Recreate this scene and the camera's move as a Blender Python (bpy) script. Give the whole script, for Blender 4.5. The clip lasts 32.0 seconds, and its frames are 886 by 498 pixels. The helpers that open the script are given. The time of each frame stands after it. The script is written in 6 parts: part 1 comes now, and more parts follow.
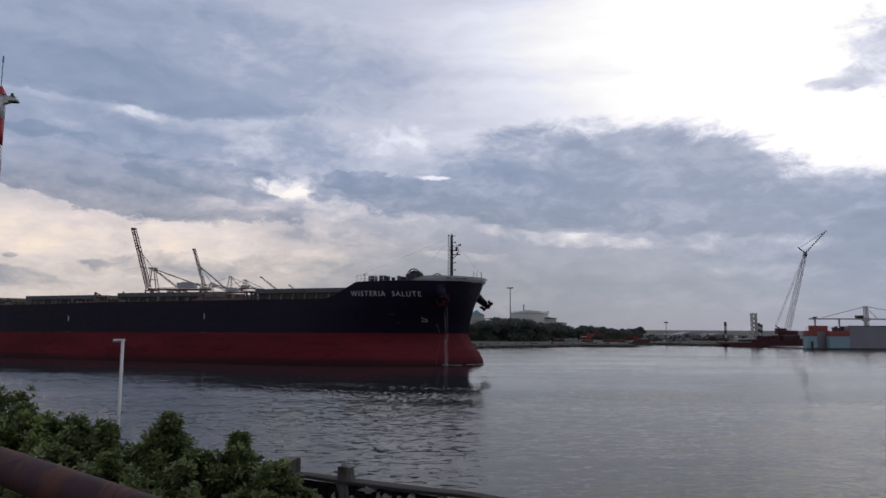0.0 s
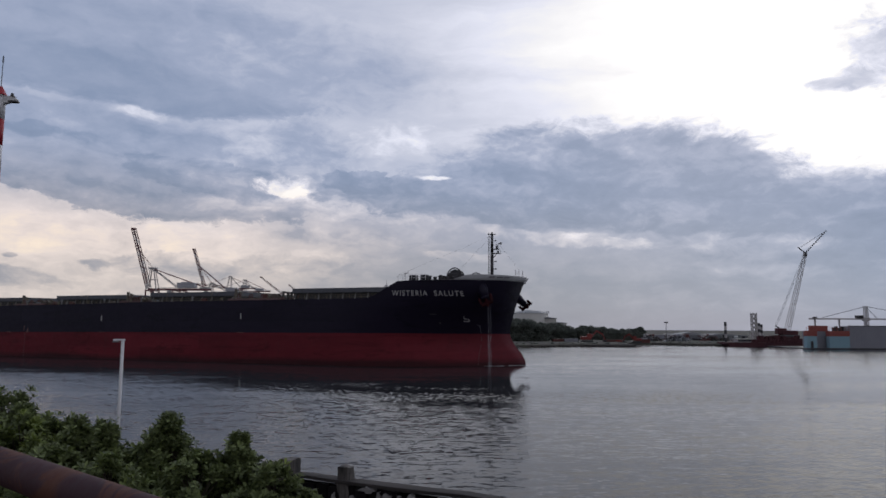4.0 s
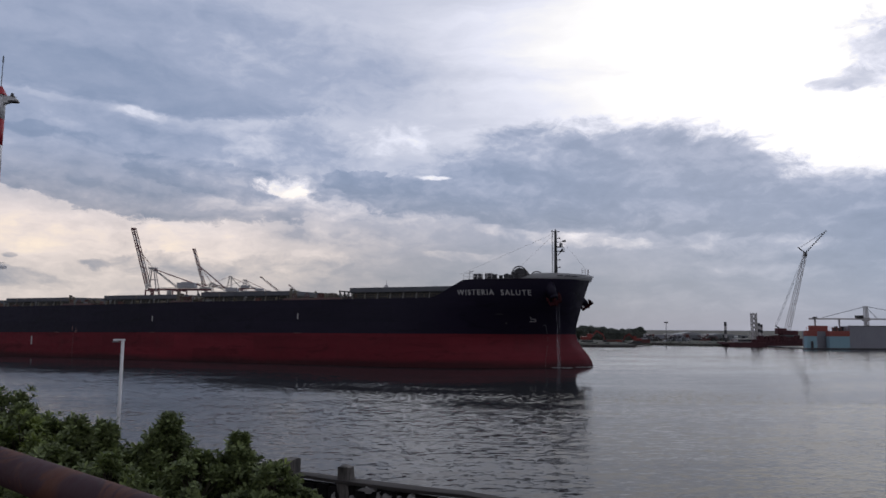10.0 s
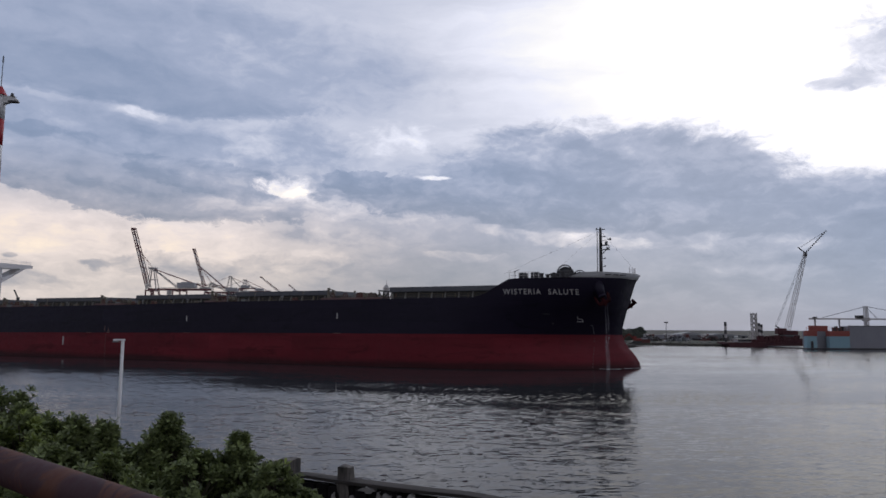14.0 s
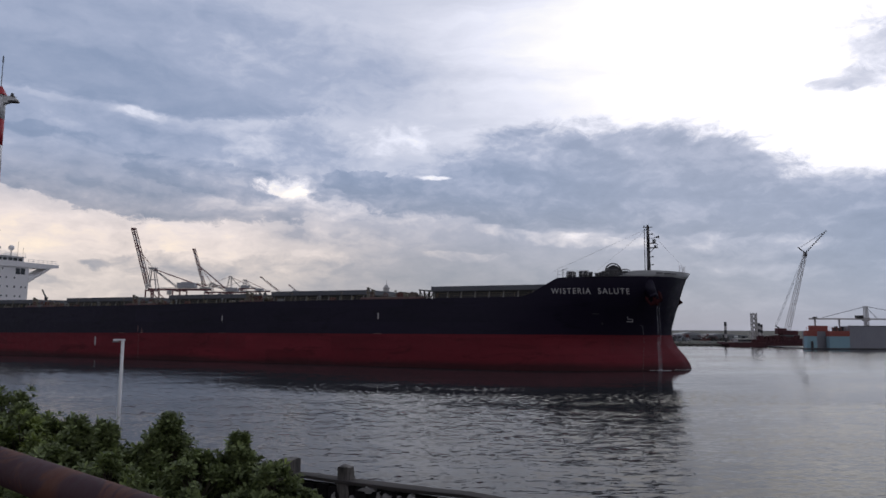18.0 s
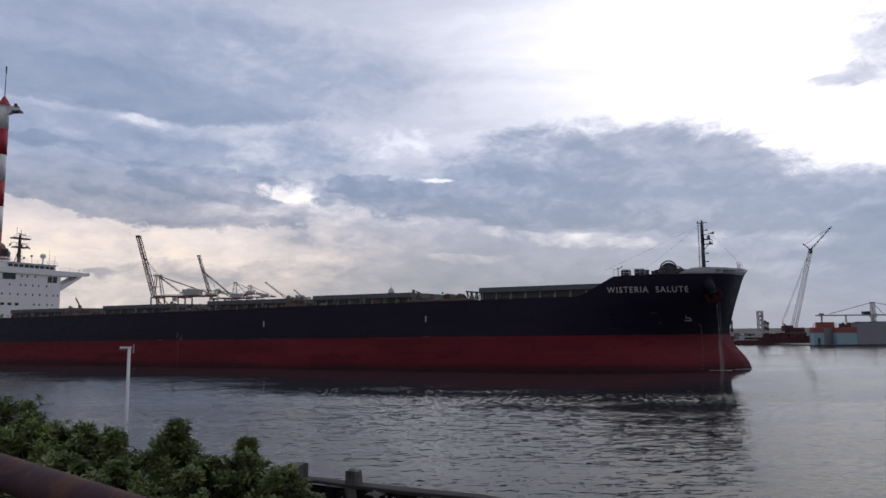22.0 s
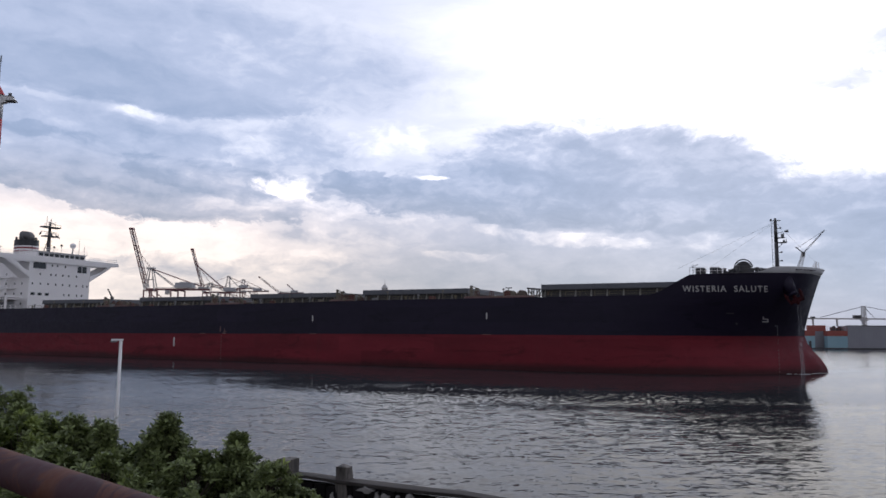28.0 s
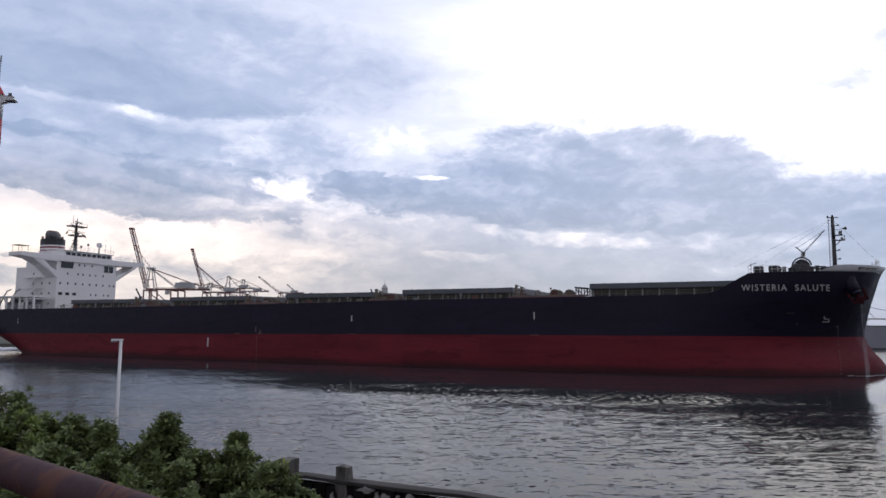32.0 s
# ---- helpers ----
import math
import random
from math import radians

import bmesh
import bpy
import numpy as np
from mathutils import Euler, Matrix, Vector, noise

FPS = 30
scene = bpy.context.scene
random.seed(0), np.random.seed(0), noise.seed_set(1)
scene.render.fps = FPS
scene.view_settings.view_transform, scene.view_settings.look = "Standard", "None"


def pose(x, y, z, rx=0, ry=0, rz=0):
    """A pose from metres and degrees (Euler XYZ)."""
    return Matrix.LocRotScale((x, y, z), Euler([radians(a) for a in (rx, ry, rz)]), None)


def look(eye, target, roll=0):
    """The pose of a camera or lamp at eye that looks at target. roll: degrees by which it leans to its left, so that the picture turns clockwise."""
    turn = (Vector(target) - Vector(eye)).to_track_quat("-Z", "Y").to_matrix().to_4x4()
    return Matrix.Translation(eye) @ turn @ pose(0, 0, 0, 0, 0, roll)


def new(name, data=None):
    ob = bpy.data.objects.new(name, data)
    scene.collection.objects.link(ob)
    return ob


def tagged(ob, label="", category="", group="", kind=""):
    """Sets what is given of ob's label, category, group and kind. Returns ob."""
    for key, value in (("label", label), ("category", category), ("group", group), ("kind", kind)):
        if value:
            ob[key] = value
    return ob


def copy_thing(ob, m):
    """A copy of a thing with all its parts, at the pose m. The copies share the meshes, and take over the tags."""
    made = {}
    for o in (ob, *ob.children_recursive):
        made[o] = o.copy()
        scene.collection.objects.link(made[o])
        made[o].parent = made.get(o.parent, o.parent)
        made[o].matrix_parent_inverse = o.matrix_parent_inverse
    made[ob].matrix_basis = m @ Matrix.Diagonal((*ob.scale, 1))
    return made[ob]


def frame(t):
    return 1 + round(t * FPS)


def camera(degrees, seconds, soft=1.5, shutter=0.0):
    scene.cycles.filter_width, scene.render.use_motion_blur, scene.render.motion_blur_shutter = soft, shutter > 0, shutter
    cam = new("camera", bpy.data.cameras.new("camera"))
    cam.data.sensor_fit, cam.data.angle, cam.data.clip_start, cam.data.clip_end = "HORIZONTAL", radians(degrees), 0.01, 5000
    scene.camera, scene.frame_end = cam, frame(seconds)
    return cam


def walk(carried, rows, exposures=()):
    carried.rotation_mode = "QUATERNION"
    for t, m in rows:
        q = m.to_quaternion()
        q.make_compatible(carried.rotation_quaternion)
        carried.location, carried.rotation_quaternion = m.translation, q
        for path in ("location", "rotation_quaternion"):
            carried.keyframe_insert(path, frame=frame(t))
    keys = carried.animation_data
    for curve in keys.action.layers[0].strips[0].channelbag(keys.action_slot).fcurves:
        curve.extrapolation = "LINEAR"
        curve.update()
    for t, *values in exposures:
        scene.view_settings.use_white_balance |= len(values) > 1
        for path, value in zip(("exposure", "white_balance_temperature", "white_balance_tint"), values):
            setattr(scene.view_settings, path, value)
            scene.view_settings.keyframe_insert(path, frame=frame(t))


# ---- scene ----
# ---------------------------------------------------------------- camera
LENS = 64.62
EYE = 6.23            # eye above the water, metres
PITCH = 6.45
LEAN = 0.332
cam = camera(LENS, 32.0, soft=1.62)


def held(yaw, pitch, roll):
    """The tripod pose with a small nudge, in degrees."""
    return (pose(0, 0, EYE, 90 + PITCH) @ pose(0, 0, 0, 0, 0, LEAN) @ pose(0, 0, 0, 0, yaw, 0)
            @ pose(0, 0, 0, -pitch, 0, 0) @ pose(0, 0, 0, 0, 0, roll))


walk(cam, [
    (0.0, held(0, 0, 0)), (10.0, held(0, 0, 0)), (20.0, held(0, 0, 0)), (20.2, held(0, 0, 0)),
    (20.5, held(0.013, 0.039, 0.071)), (21.0, held(0.059, -0.016, -0.548)), (21.5, held(0.244, -0.172, -0.896)),
    (22.0, held(0.336, -0.209, -0.937)), (22.5, held(0.391, -0.282, -0.831)), (23.0, held(0.106, -0.123, 0.044)),
    (23.5, held(-0.067, -0.001, 0.003)), (24.0, held(-0.125, 0.008, 0)), (26.0, held(-0.13, 0.01, 0)),
    (29.0, held(-0.13, 0.01, 0)), (32.0, held(-0.13, 0.01, 0))],
    exposures=[(0.0, -0.12), (10.0, -0.07), (17.0, -0.02), (22.4, 0.03), (24.3, 0.47), (28.0, 0.44), (32.0, 0.46)])

# ---------------------------------------------------------------- node helpers


class Nodes:
    """Small wrapper that adds nodes to a tree and links them."""

    def __init__(self, tree):
        self.t = tree
        tree.nodes.clear()

    def add(self, kind, **props):
        n = self.t.nodes.new(kind)
        for k, v in props.items():
            setattr(n, k, v)
        return n

    def put(self, socket, value):
        if isinstance(value, bpy.types.NodeSocket):
            self.t.links.new(value, socket)
        elif value is not None:
            socket.default_value = value

    def math(self, op, a, b=None, c=None, clamp=False):
        n = self.add("ShaderNodeMath", operation=op, use_clamp=clamp)
        for i, v in enumerate((a, b, c)):
            self.put(n.inputs[i], v)
        return n.outputs[0]

    def vec(self, op, a, b=None, c=None):
        n = self.add("ShaderNodeVectorMath", operation=op)
        for i, v in enumerate((a, b, c)):
            self.put(n.inputs[i], v)
        return n.outputs["Value" if op in ("LENGTH", "DOT_PRODUCT") else "Vector"]

    def noise(self, vector, scale, detail=4.0, rough=0.55, distort=0.0, color=False):
        n = self.add("ShaderNodeTexNoise")
        self.put(n.inputs["Vector"], vector)
        n.inputs["Scale"].default_value, n.inputs["Detail"].default_value = scale, detail
        n.inputs["Roughness"].default_value, n.inputs["Distortion"].default_value = rough, distort
        return n.outputs["Color" if color else "Fac"]

    def span(self, value, a, b, lo=0.0, hi=1.0, smooth=False):
        n = self.add("ShaderNodeMapRange", interpolation_type="SMOOTHSTEP" if smooth else "LINEAR")
        for i, v in enumerate((value, a, b, lo, hi)):
            self.put(n.inputs[i], v)
        return n.outputs[0]

    def mix(self, fac, a, b, blend="MIX"):
        n = self.add("ShaderNodeMix", data_type="RGBA", blend_type=blend)
        self.put(n.inputs["Factor"], fac)
        self.put(n.inputs[6], a)
        self.put(n.inputs[7], b)
        return n.outputs[2]

    def ramp(self, fac, stops):
        n = self.add("ShaderNodeValToRGB")
        self.put(n.inputs[0], fac)
        e = n.color_ramp.elements
        while len(e) < len(stops):
            e.new(0.5)
        for el, (p, col) in zip(e, stops):
            el.position, el.color = p, (*col, 1)
        return n.outputs[0]


# ---------------------------------------------------------------- sky and light


def make_sky():
    world = bpy.data.worlds.new("overcast_sky")
    scene.world = world
    world.use_nodes = True
    N = Nodes(world.node_tree)
    way = N.add("ShaderNodeTexCoord").outputs["Generated"]
    sep = N.add("ShaderNodeSeparateXYZ")
    N.put(sep.inputs[0], way)
    az = N.math("MULTIPLY", N.math("ARCTAN2", sep.outputs[0], sep.outputs[1]), 57.2958)
    el = N.math("MULTIPLY", N.math("ARCSINE", sep.outputs[2]), 57.2958)
    com = N.add("ShaderNodeCombineXYZ")
    N.put(com.inputs[0], az), N.put(com.inputs[1], el)
    flat = com.outputs[0]
    curl = N.noise(N.vec("MULTIPLY", flat, (0.2, 0.42, 1.0)), 1.0, 4.0, 0.55, 0.2, color=True)
    place = N.vec("ADD", flat, N.vec("MULTIPLY", N.vec("SUBTRACT", curl, (0.5, 0.5, 0.5)), (3.4, 1.6, 0.0)))

    def field(su, sv, shift, detail, rough, distort=0.0):
        n = N.noise(N.vec("MULTIPLY_ADD", place, (su, sv, 0.0), (shift, shift * 0.7, shift)), 1.0, detail, rough, distort)
        return N.math("SUBTRACT", n, 0.5)

    billow = field(0.36, 0.72, 3.0, 10.0, 0.66, 0.3)
    body = N.math("ADD", field(0.14, 0.34, 11.0, 8.0, 0.55, 0.2), N.math("MULTIPLY", field(0.45, 0.85, 7.0, 9.0, 0.6, 0.1), 0.75))
    streak = field(0.05, 0.36, 23.0, 8.0, 0.6, 0.4)
    # thin bright cover towards the south-east, paler haze low down
    high = N.span(N.math("MULTIPLY_ADD", el, 0.55, az), 0.0, 33.0, 0.63, 1.04, smooth=True)
    low = N.span(az, -24.0, 6.0, 0.86, 0.41, smooth=True)
    away = N.span(N.math("ABSOLUTE", az), 36.0, 60.0, smooth=True)
    high = N.math("ADD", high, N.math("MULTIPLY", away, N.math("SUBTRACT", 0.5, high)))
    low = N.math("ADD", low, N.math("MULTIPLY", away, N.math("SUBTRACT", 0.5, low)))
    low = N.math("SUBTRACT", low, N.span(el, 0.5, 6.5, 0.17, 0.0))
    level = [N.math("ADD", low, N.math("MULTIPLY", N.math("SUBTRACT", high, low), N.span(el, 6.5, 12.0, smooth=True)))]
    level[0] = N.math("ADD", N.math("MULTIPLY_ADD", streak, 0.32, level[0]), N.math("MULTIPLY", body, N.span(el, 7.0, 14.0, 0.42, 0.08)))

    def bank(u, v, ru, rv, inside, ragged, top, base, rise, tilt, cover, relief=1.05):
        """One cloud: bearing, height and half-widths in degrees, its brightness, how ragged its edge is, how soft its top and base, how lumpy it is."""
        q = N.vec("MULTIPLY_ADD", place, (1 / ru, 1 / rv, 0.0), (-u / ru, -v / rv, 0.0))
        s = N.add("ShaderNodeSeparateXYZ")
        N.put(s.inputs[0], q)
        y = N.math("SUBTRACT", s.outputs[1], N.math("MULTIPLY", s.outputs[0], tilt * ru / rv)) if tilt else s.outputs[1]
        r = N.math("SQRT", N.math("ADD", N.math("MULTIPLY", s.outputs[0], s.outputs[0]), N.math("MULTIPLY", y, y)))
        d = N.math("SUBTRACT", N.math("MULTIPLY_ADD", billow, ragged * 1.6, 1.0), r)
        soft = N.span(y, -0.5, 0.5, base, top, smooth=True)
        m = N.math("MULTIPLY", N.span(d, 0.0, soft, 0.0, 1.0, smooth=True), cover)
        lit = N.math("ADD", N.math("MULTIPLY_ADD", y, rise, inside), N.math("MULTIPLY", body, relief))
        lit = N.math("MULTIPLY_ADD", streak, 0.22, lit)
        level[0] = N.math("ADD", N.math("MULTIPLY", level[0], N.math("SUBTRACT", 1.0, m)), N.math("MULTIPLY", lit, m))

    # clouds, back to front
    bank(-26.2, 22.9, 22.9, 4.95, 0.46, 0.50, 0.90, 0.60, 0.05, 0.000, 0.90, 0.40)   # high grey sheet
    bank(-26.4, 18.9, 18.2, 3.08, 0.30, 0.35, 1.00, 0.18, 0.10, -0.060, 0.85, 0.35)   # dark underside of the high sheet
    bank(-11.5, 21.0, 14.9, 4.45, 0.50, 0.50, 0.90, 0.70, 0.05, -0.100, 0.75, 0.50)   # its thinning edge
    bank(-24.5, 12.8, 18.1, 4.64, 0.47, 0.45, 0.60, 0.10, -0.04, -0.100, 0.95, 0.70)   # grey middle sheet
    bank(-12.3, 13.8, 7.6, 3.55, 0.55, 0.60, 0.50, 0.50, 0.00, 0.000, 0.70)   # its ragged end
    bank(-30.9, 13.7, 3.5, 0.62, 0.32, 0.90, 0.35, 0.40, 0.00, -0.050, 0.80)   # grey wisp
    bank(-26.1, 13.2, 4.2, 1.06, 0.36, 0.90, 0.40, 0.50, 0.00, -0.150, 0.75)   # grey wisp
    bank(-18.8, 11.5, 7.1, 1.48, 0.28, 0.90, 0.25, 0.40, 0.06, -0.120, 0.90)   # dark shred
    bank(-25.6, 9.8, 9.1, 1.25, 0.38, 0.70, 0.50, 0.15, 0.00, -0.100, 0.80)   # underside of the middle sheet
    bank(-23.7, 15.9, 3.8, 0.54, 0.85, 1.10, 0.70, 1.00, 0.00, -0.030, 0.75)   # bright slit
    bank(-12.4, 10.9, 3.8, 1.17, 0.95, 1.60, 0.70, 0.70, 0.00, -0.000, 0.95)   # bright gap
    bank(-4.4, 14.9, 5.6, 1.89, 0.86, 1.60, 0.90, 0.90, 0.00, 0.150, 0.60)   # bright gap
    bank(-16.2, 10.3, 3.5, 0.75, 0.28, 0.90, 0.20, 0.30, 0.05, -0.100, 0.90)   # dark shred
    bank(-9.0, 9.5, 11.7, 1.09, 0.72, 0.60, 0.60, 0.50, 0.00, -0.050, 0.70)   # pale layer
    bank(26.7, 8.7, 17.0, 4.03, 0.30, 0.50, 0.50, 0.50, 0.16, -0.050, 0.97)   # long dark bank
    bank(11.7, 12.1, 15.9, 5.01, 0.30, 0.50, 0.42, 0.40, 0.16, -0.000, 0.97)   # dark bank
    bank(22.6, 12.4, 6.8, 2.19, 0.30, 0.60, 0.50, 0.50, 0.16, -0.100, 0.90)   # its shoulder
    bank(0.3, 10.6, 12.5, 1.93, 0.34, 0.80, 0.40, 0.30, 0.12, -0.060, 0.90)   # its tail
    bank(-7.0, 11.8, 3.1, 1.09, 0.29, 0.70, 0.10, 0.30, 0.14, -0.000, 0.95)   # small dark cloud
    bank(-0.9, 12.2, 1.9, 0.27, 0.97, 0.80, 0.50, 0.50, 0.00, -0.000, 0.90)   # bright slit
    bank(32.9, 19.7, 3.4, 3.12, 0.56, 1.20, 0.90, 0.90, 0.00, -0.000, 0.75)   # dark corner cloud
    bank(31.2, 17.4, 3.8, 0.84, 0.62, 1.00, 0.50, 0.60, 0.00, -0.000, 0.70)   # its lower shred
    bank(16.6, 6.9, 17.5, 0.89, 0.62, 0.90, 0.50, 0.50, 0.00, -0.060, 0.60)   # pale layer
    bank(13.5, 6.7, 5.3, 0.81, 0.68, 1.50, 0.50, 0.80, 0.10, -0.100, 0.70)   # pale puff
    bank(5.4, 7.8, 4.2, 0.55, 0.72, 0.90, 0.30, 0.60, 0.10, -0.080, 0.70)   # pale puff
    bank(27.3, 5.2, 11.0, 1.85, 0.36, 0.60, 0.50, 0.60, 0.00, -0.000, 0.70)   # low grey layer
    bank(-8.5, 7.3, 5.5, 0.91, 0.60, 0.80, 0.40, 0.60, 0.10, -0.050, 0.60)   # low pale layer
    bank(-26.1, 4.7, 1.4, 0.37, 0.52, 1.60, 0.50, 0.60, 0.10, -0.000, 0.60)   # small puff
    bank(-32.1, 4.8, 0.7, 0.23, 0.55, 1.40, 0.50, 0.40, 0.10, -0.000, 0.70)   # small puff
    bank(-31.3, 3.2, 4.4, 0.87, 0.50, 0.70, 0.30, 0.80, 0.10, -0.000, 0.80)   # low cloud
    bank(-20.2, 4.4, 6.1, 1.30, 0.56, 0.90, 0.25, 0.80, 0.10, -0.100, 0.70)   # low cloud
    bank(-12.1, 4.8, 7.1, 1.35, 0.56, 0.90, 0.30, 0.80, 0.10, -0.000, 0.60)   # low cloud
    bank(1.7, 5.8, 4.2, 0.46, 0.60, 0.80, 0.30, 0.50, 0.10, -0.000, 0.50)   # low cloud
    # end of the clouds
    # above the view the cover is set even and darker, to dim the water
    over = N.span(el, 24.0, 33.0, smooth=True)
    level = N.math("ADD", N.math("MULTIPLY", level[0], N.math("SUBTRACT", 1.0, over)), N.math("MULTIPLY", over, 0.40))
    col = N.ramp(level, [(0.0, (0.215, 0.28, 0.42)), (0.28, (0.272, 0.338, 0.492)), (0.5, (0.39, 0.446, 0.605)),
                         (0.72, (0.64, 0.67, 0.80)), (0.84, (0.83, 0.85, 0.98)), (0.92, (0.97, 0.965, 1.0)), (1.0, (1.10, 1.09, 1.1))])
    # the low western glow
    q = N.vec("MULTIPLY_ADD", place, (1 / 66, 1 / 9.5, 0.0), (36 / 66, -3.5 / 9.5, 0.0))
    glow = N.span(N.vec("LENGTH", q), 0.3, 1.15, 1.0, 0.0, smooth=True)
    col = N.mix(glow, col, N.mix(1.0, col, (1.07, 0.9, 0.74, 1), "MULTIPLY"))
    low = N.span(el, 2.0, 10.0, 0.8, 0.0, smooth=True)
    col = N.mix(low, col, N.mix(1.0, col, (0.955, 0.98, 0.965, 1), "MULTIPLY"))
    clear = N.add("ShaderNodeTexSky", sky_type="NISHITA", sun_disc=False,
                  sun_elevation=radians(24), sun_rotation=radians(22))
    thin = N.mix(1.0, clear.outputs[0], (0.09, 0.09, 0.09, 1), "MULTIPLY")
    col = N.mix(0.95, thin, col)
    # unseen sky behind the terrace, dimmed and more neutral to shade the ship's side
    back = N.span(N.math("ABSOLUTE", az), 50.0, 120.0, smooth=True)
    col = N.mix(back, col, N.mix(1.0, col, (0.95, 0.83, 0.72, 1), "MULTIPLY"))
    bg = N.add("ShaderNodeBackground")
    N.put(bg.inputs[0], col)
    bg.inputs[1].default_value = 1.0
    N.put(N.add("ShaderNodeOutputWorld").inputs[0], bg.outputs[0])


make_sky()
sun = new("sun", bpy.data.lights.new("sun", "SUN"))
sun.data.energy, sun.data.angle, sun.data.color = 0.5, radians(85), (1.0, 0.95, 0.9)
sun.matrix_world = look((40, 90, 100), (0, 0, 0))

# ---------------------------------------------------------------- materials


def surface(name, dark, light, scale=1.0, rough=0.6, metal=0.0, bump=0.15, stretch=(1, 1, 1), stain=None,
            stain_at=0.62, spec=0.5, vary=0.0):
    """A worn surface: two tones in broad patches, fine grain, relief, and stains where given."""
    m = bpy.data.materials.new(name)
    m.use_nodes = True
    N = Nodes(m.node_tree)
    at = N.vec("MULTIPLY", N.add("ShaderNodeTexCoord").outputs["Object"], stretch)
    broad = N.noise(at, 0.35 * scale, 5.0, 0.6)
    grain = N.noise(at, 6.0 * scale, 6.0, 0.65)
    fac = N.math("ADD", N.math("MULTIPLY", broad, 0.7), N.math("MULTIPLY", grain, 0.3))
    col = N.mix(N.span(fac, 0.35, 0.65), (*dark, 1), (*light, 1))
    if stain:
        patch = N.noise(at, 0.9 * scale, 7.0, 0.7, 0.8)
        col = N.mix(N.span(patch, stain_at, stain_at + 0.08, 0.0, 0.85), col, (*stain, 1))
    if vary:
        rnd = N.add("ShaderNodeObjectInfo").outputs["Random"]
        col = N.mix(1.0, col, N.ramp(rnd, [(0, (1 - vary,) * 3), (1, (1 + vary,) * 3)]), "MULTIPLY")
    b = N.add("ShaderNodeBsdfPrincipled")
    N.put(b.inputs["Base Color"], col)
    N.put(b.inputs["Roughness"], N.span(grain, 0.3, 0.7, rough - 0.08, min(rough + 0.1, 1)))
    b.inputs["Metallic"].default_value = metal
    b.inputs["Specular IOR Level"].default_value = spec
    if bump:
        h = N.add("ShaderNodeBump")
        h.inputs["Strength"].default_value, h.inputs["Distance"].default_value = bump, 0.03 / scale
        N.put(h.inputs["Height"], fac)
        N.put(b.inputs["Normal"], h.outputs[0])
    N.put(N.add("ShaderNodeOutputMaterial").inputs[0], b.outputs[0])
    return m


def hull_paint(name, dark, light, streak, amount, rough, weed=None):
    """Ship plating: weld seams as faint relief, vertical streaks, scuffs."""
    m = bpy.data.materials.new(name)
    m.use_nodes = True
    N = Nodes(m.node_tree)
    at = N.add("ShaderNodeTexCoord").outputs["Object"]
    broad = N.noise(N.vec("MULTIPLY", at, (0.06, 0.06, 0.25)), 1.0, 5.0, 0.6)
    fine = N.noise(N.vec("MULTIPLY", at, (1.2, 1.2, 1.2)), 1.0, 6.0, 0.65)
    run = N.noise(N.vec("MULTIPLY", at, (0.9, 0.9, 0.06)), 1.0, 5.0, 0.7)
    col = N.mix(N.span(broad, 0.38, 0.62), (*dark, 1), (*light, 1))
    col = N.mix(N.span(run, 0.6, 0.75, 0.0, amount), col, (*streak, 1))
    scuff = N.noise(N.vec("MULTIPLY", at, (0.12, 0.12, 0.5)), 1.0, 6.0, 0.7, 1.0)
    col = N.mix(N.span(scuff, 0.55, 0.64, 0.0, 0.6), col, (*[v * 0.5 for v in dark], 1))
    if weed:
        z = N.add("ShaderNodeSeparateXYZ")
        N.put(z.inputs[0], at)
        edge = N.noise(N.vec("MULTIPLY", at, (0.05, 0.05, 0.4)), 1.0, 6.0, 0.65)
        band = N.span(N.math("SUBTRACT", z.outputs[2], N.math("MULTIPLY", edge, 2.2)), -0.75, 0.1, 0.8, 0.0)
        col = N.mix(band, col, (*weed, 1))
    plates = N.add("ShaderNodeTexBrick")
    sep, com = N.add("ShaderNodeSeparateXYZ"), N.add("ShaderNodeCombineXYZ")
    N.put(sep.inputs[0], at)
    N.put(com.inputs[0], sep.outputs[0]), N.put(com.inputs[1], sep.outputs[2])
    N.put(plates.inputs["Vector"], com.outputs[0])
    for key, v in (("Scale", 1.0), ("Mortar Size", 0.02), ("Brick Width", 9.0), ("Row Height", 2.4)):
        plates.inputs[key].default_value = v
    plates.inputs["Color1"].default_value, plates.inputs["Color2"].default_value = (0.74, 0.74, 0.74, 1), (1.16, 1.16, 1.16, 1)
    plates.inputs["Mortar"].default_value = (0.8, 0.8, 0.8, 1)
    col = N.mix(0.6, col, N.mix(1.0, col, plates.outputs["Color"], "MULTIPLY"))
    h = N.add("ShaderNodeBump")
    h.inputs["Strength"].default_value, h.inputs["Distance"].default_value = 0.5, 0.03
    N.put(h.inputs["Height"], N.math("ADD", N.math("MULTIPLY", plates.outputs["Fac"], -0.4), N.math("MULTIPLY", broad, 1.2)))
    b = N.add("ShaderNodeBsdfPrincipled")
    N.put(b.inputs["Base Color"], col)
    N.put(b.inputs["Roughness"], N.span(fine, 0.3, 0.7, rough - 0.08, rough + 0.12))
    b.inputs["Specular IOR Level"].default_value = 0.22
    N.put(b.inputs["Normal"], h.outputs[0])
    N.put(N.add("ShaderNodeOutputMaterial").inputs[0], b.outputs[0])
    return m


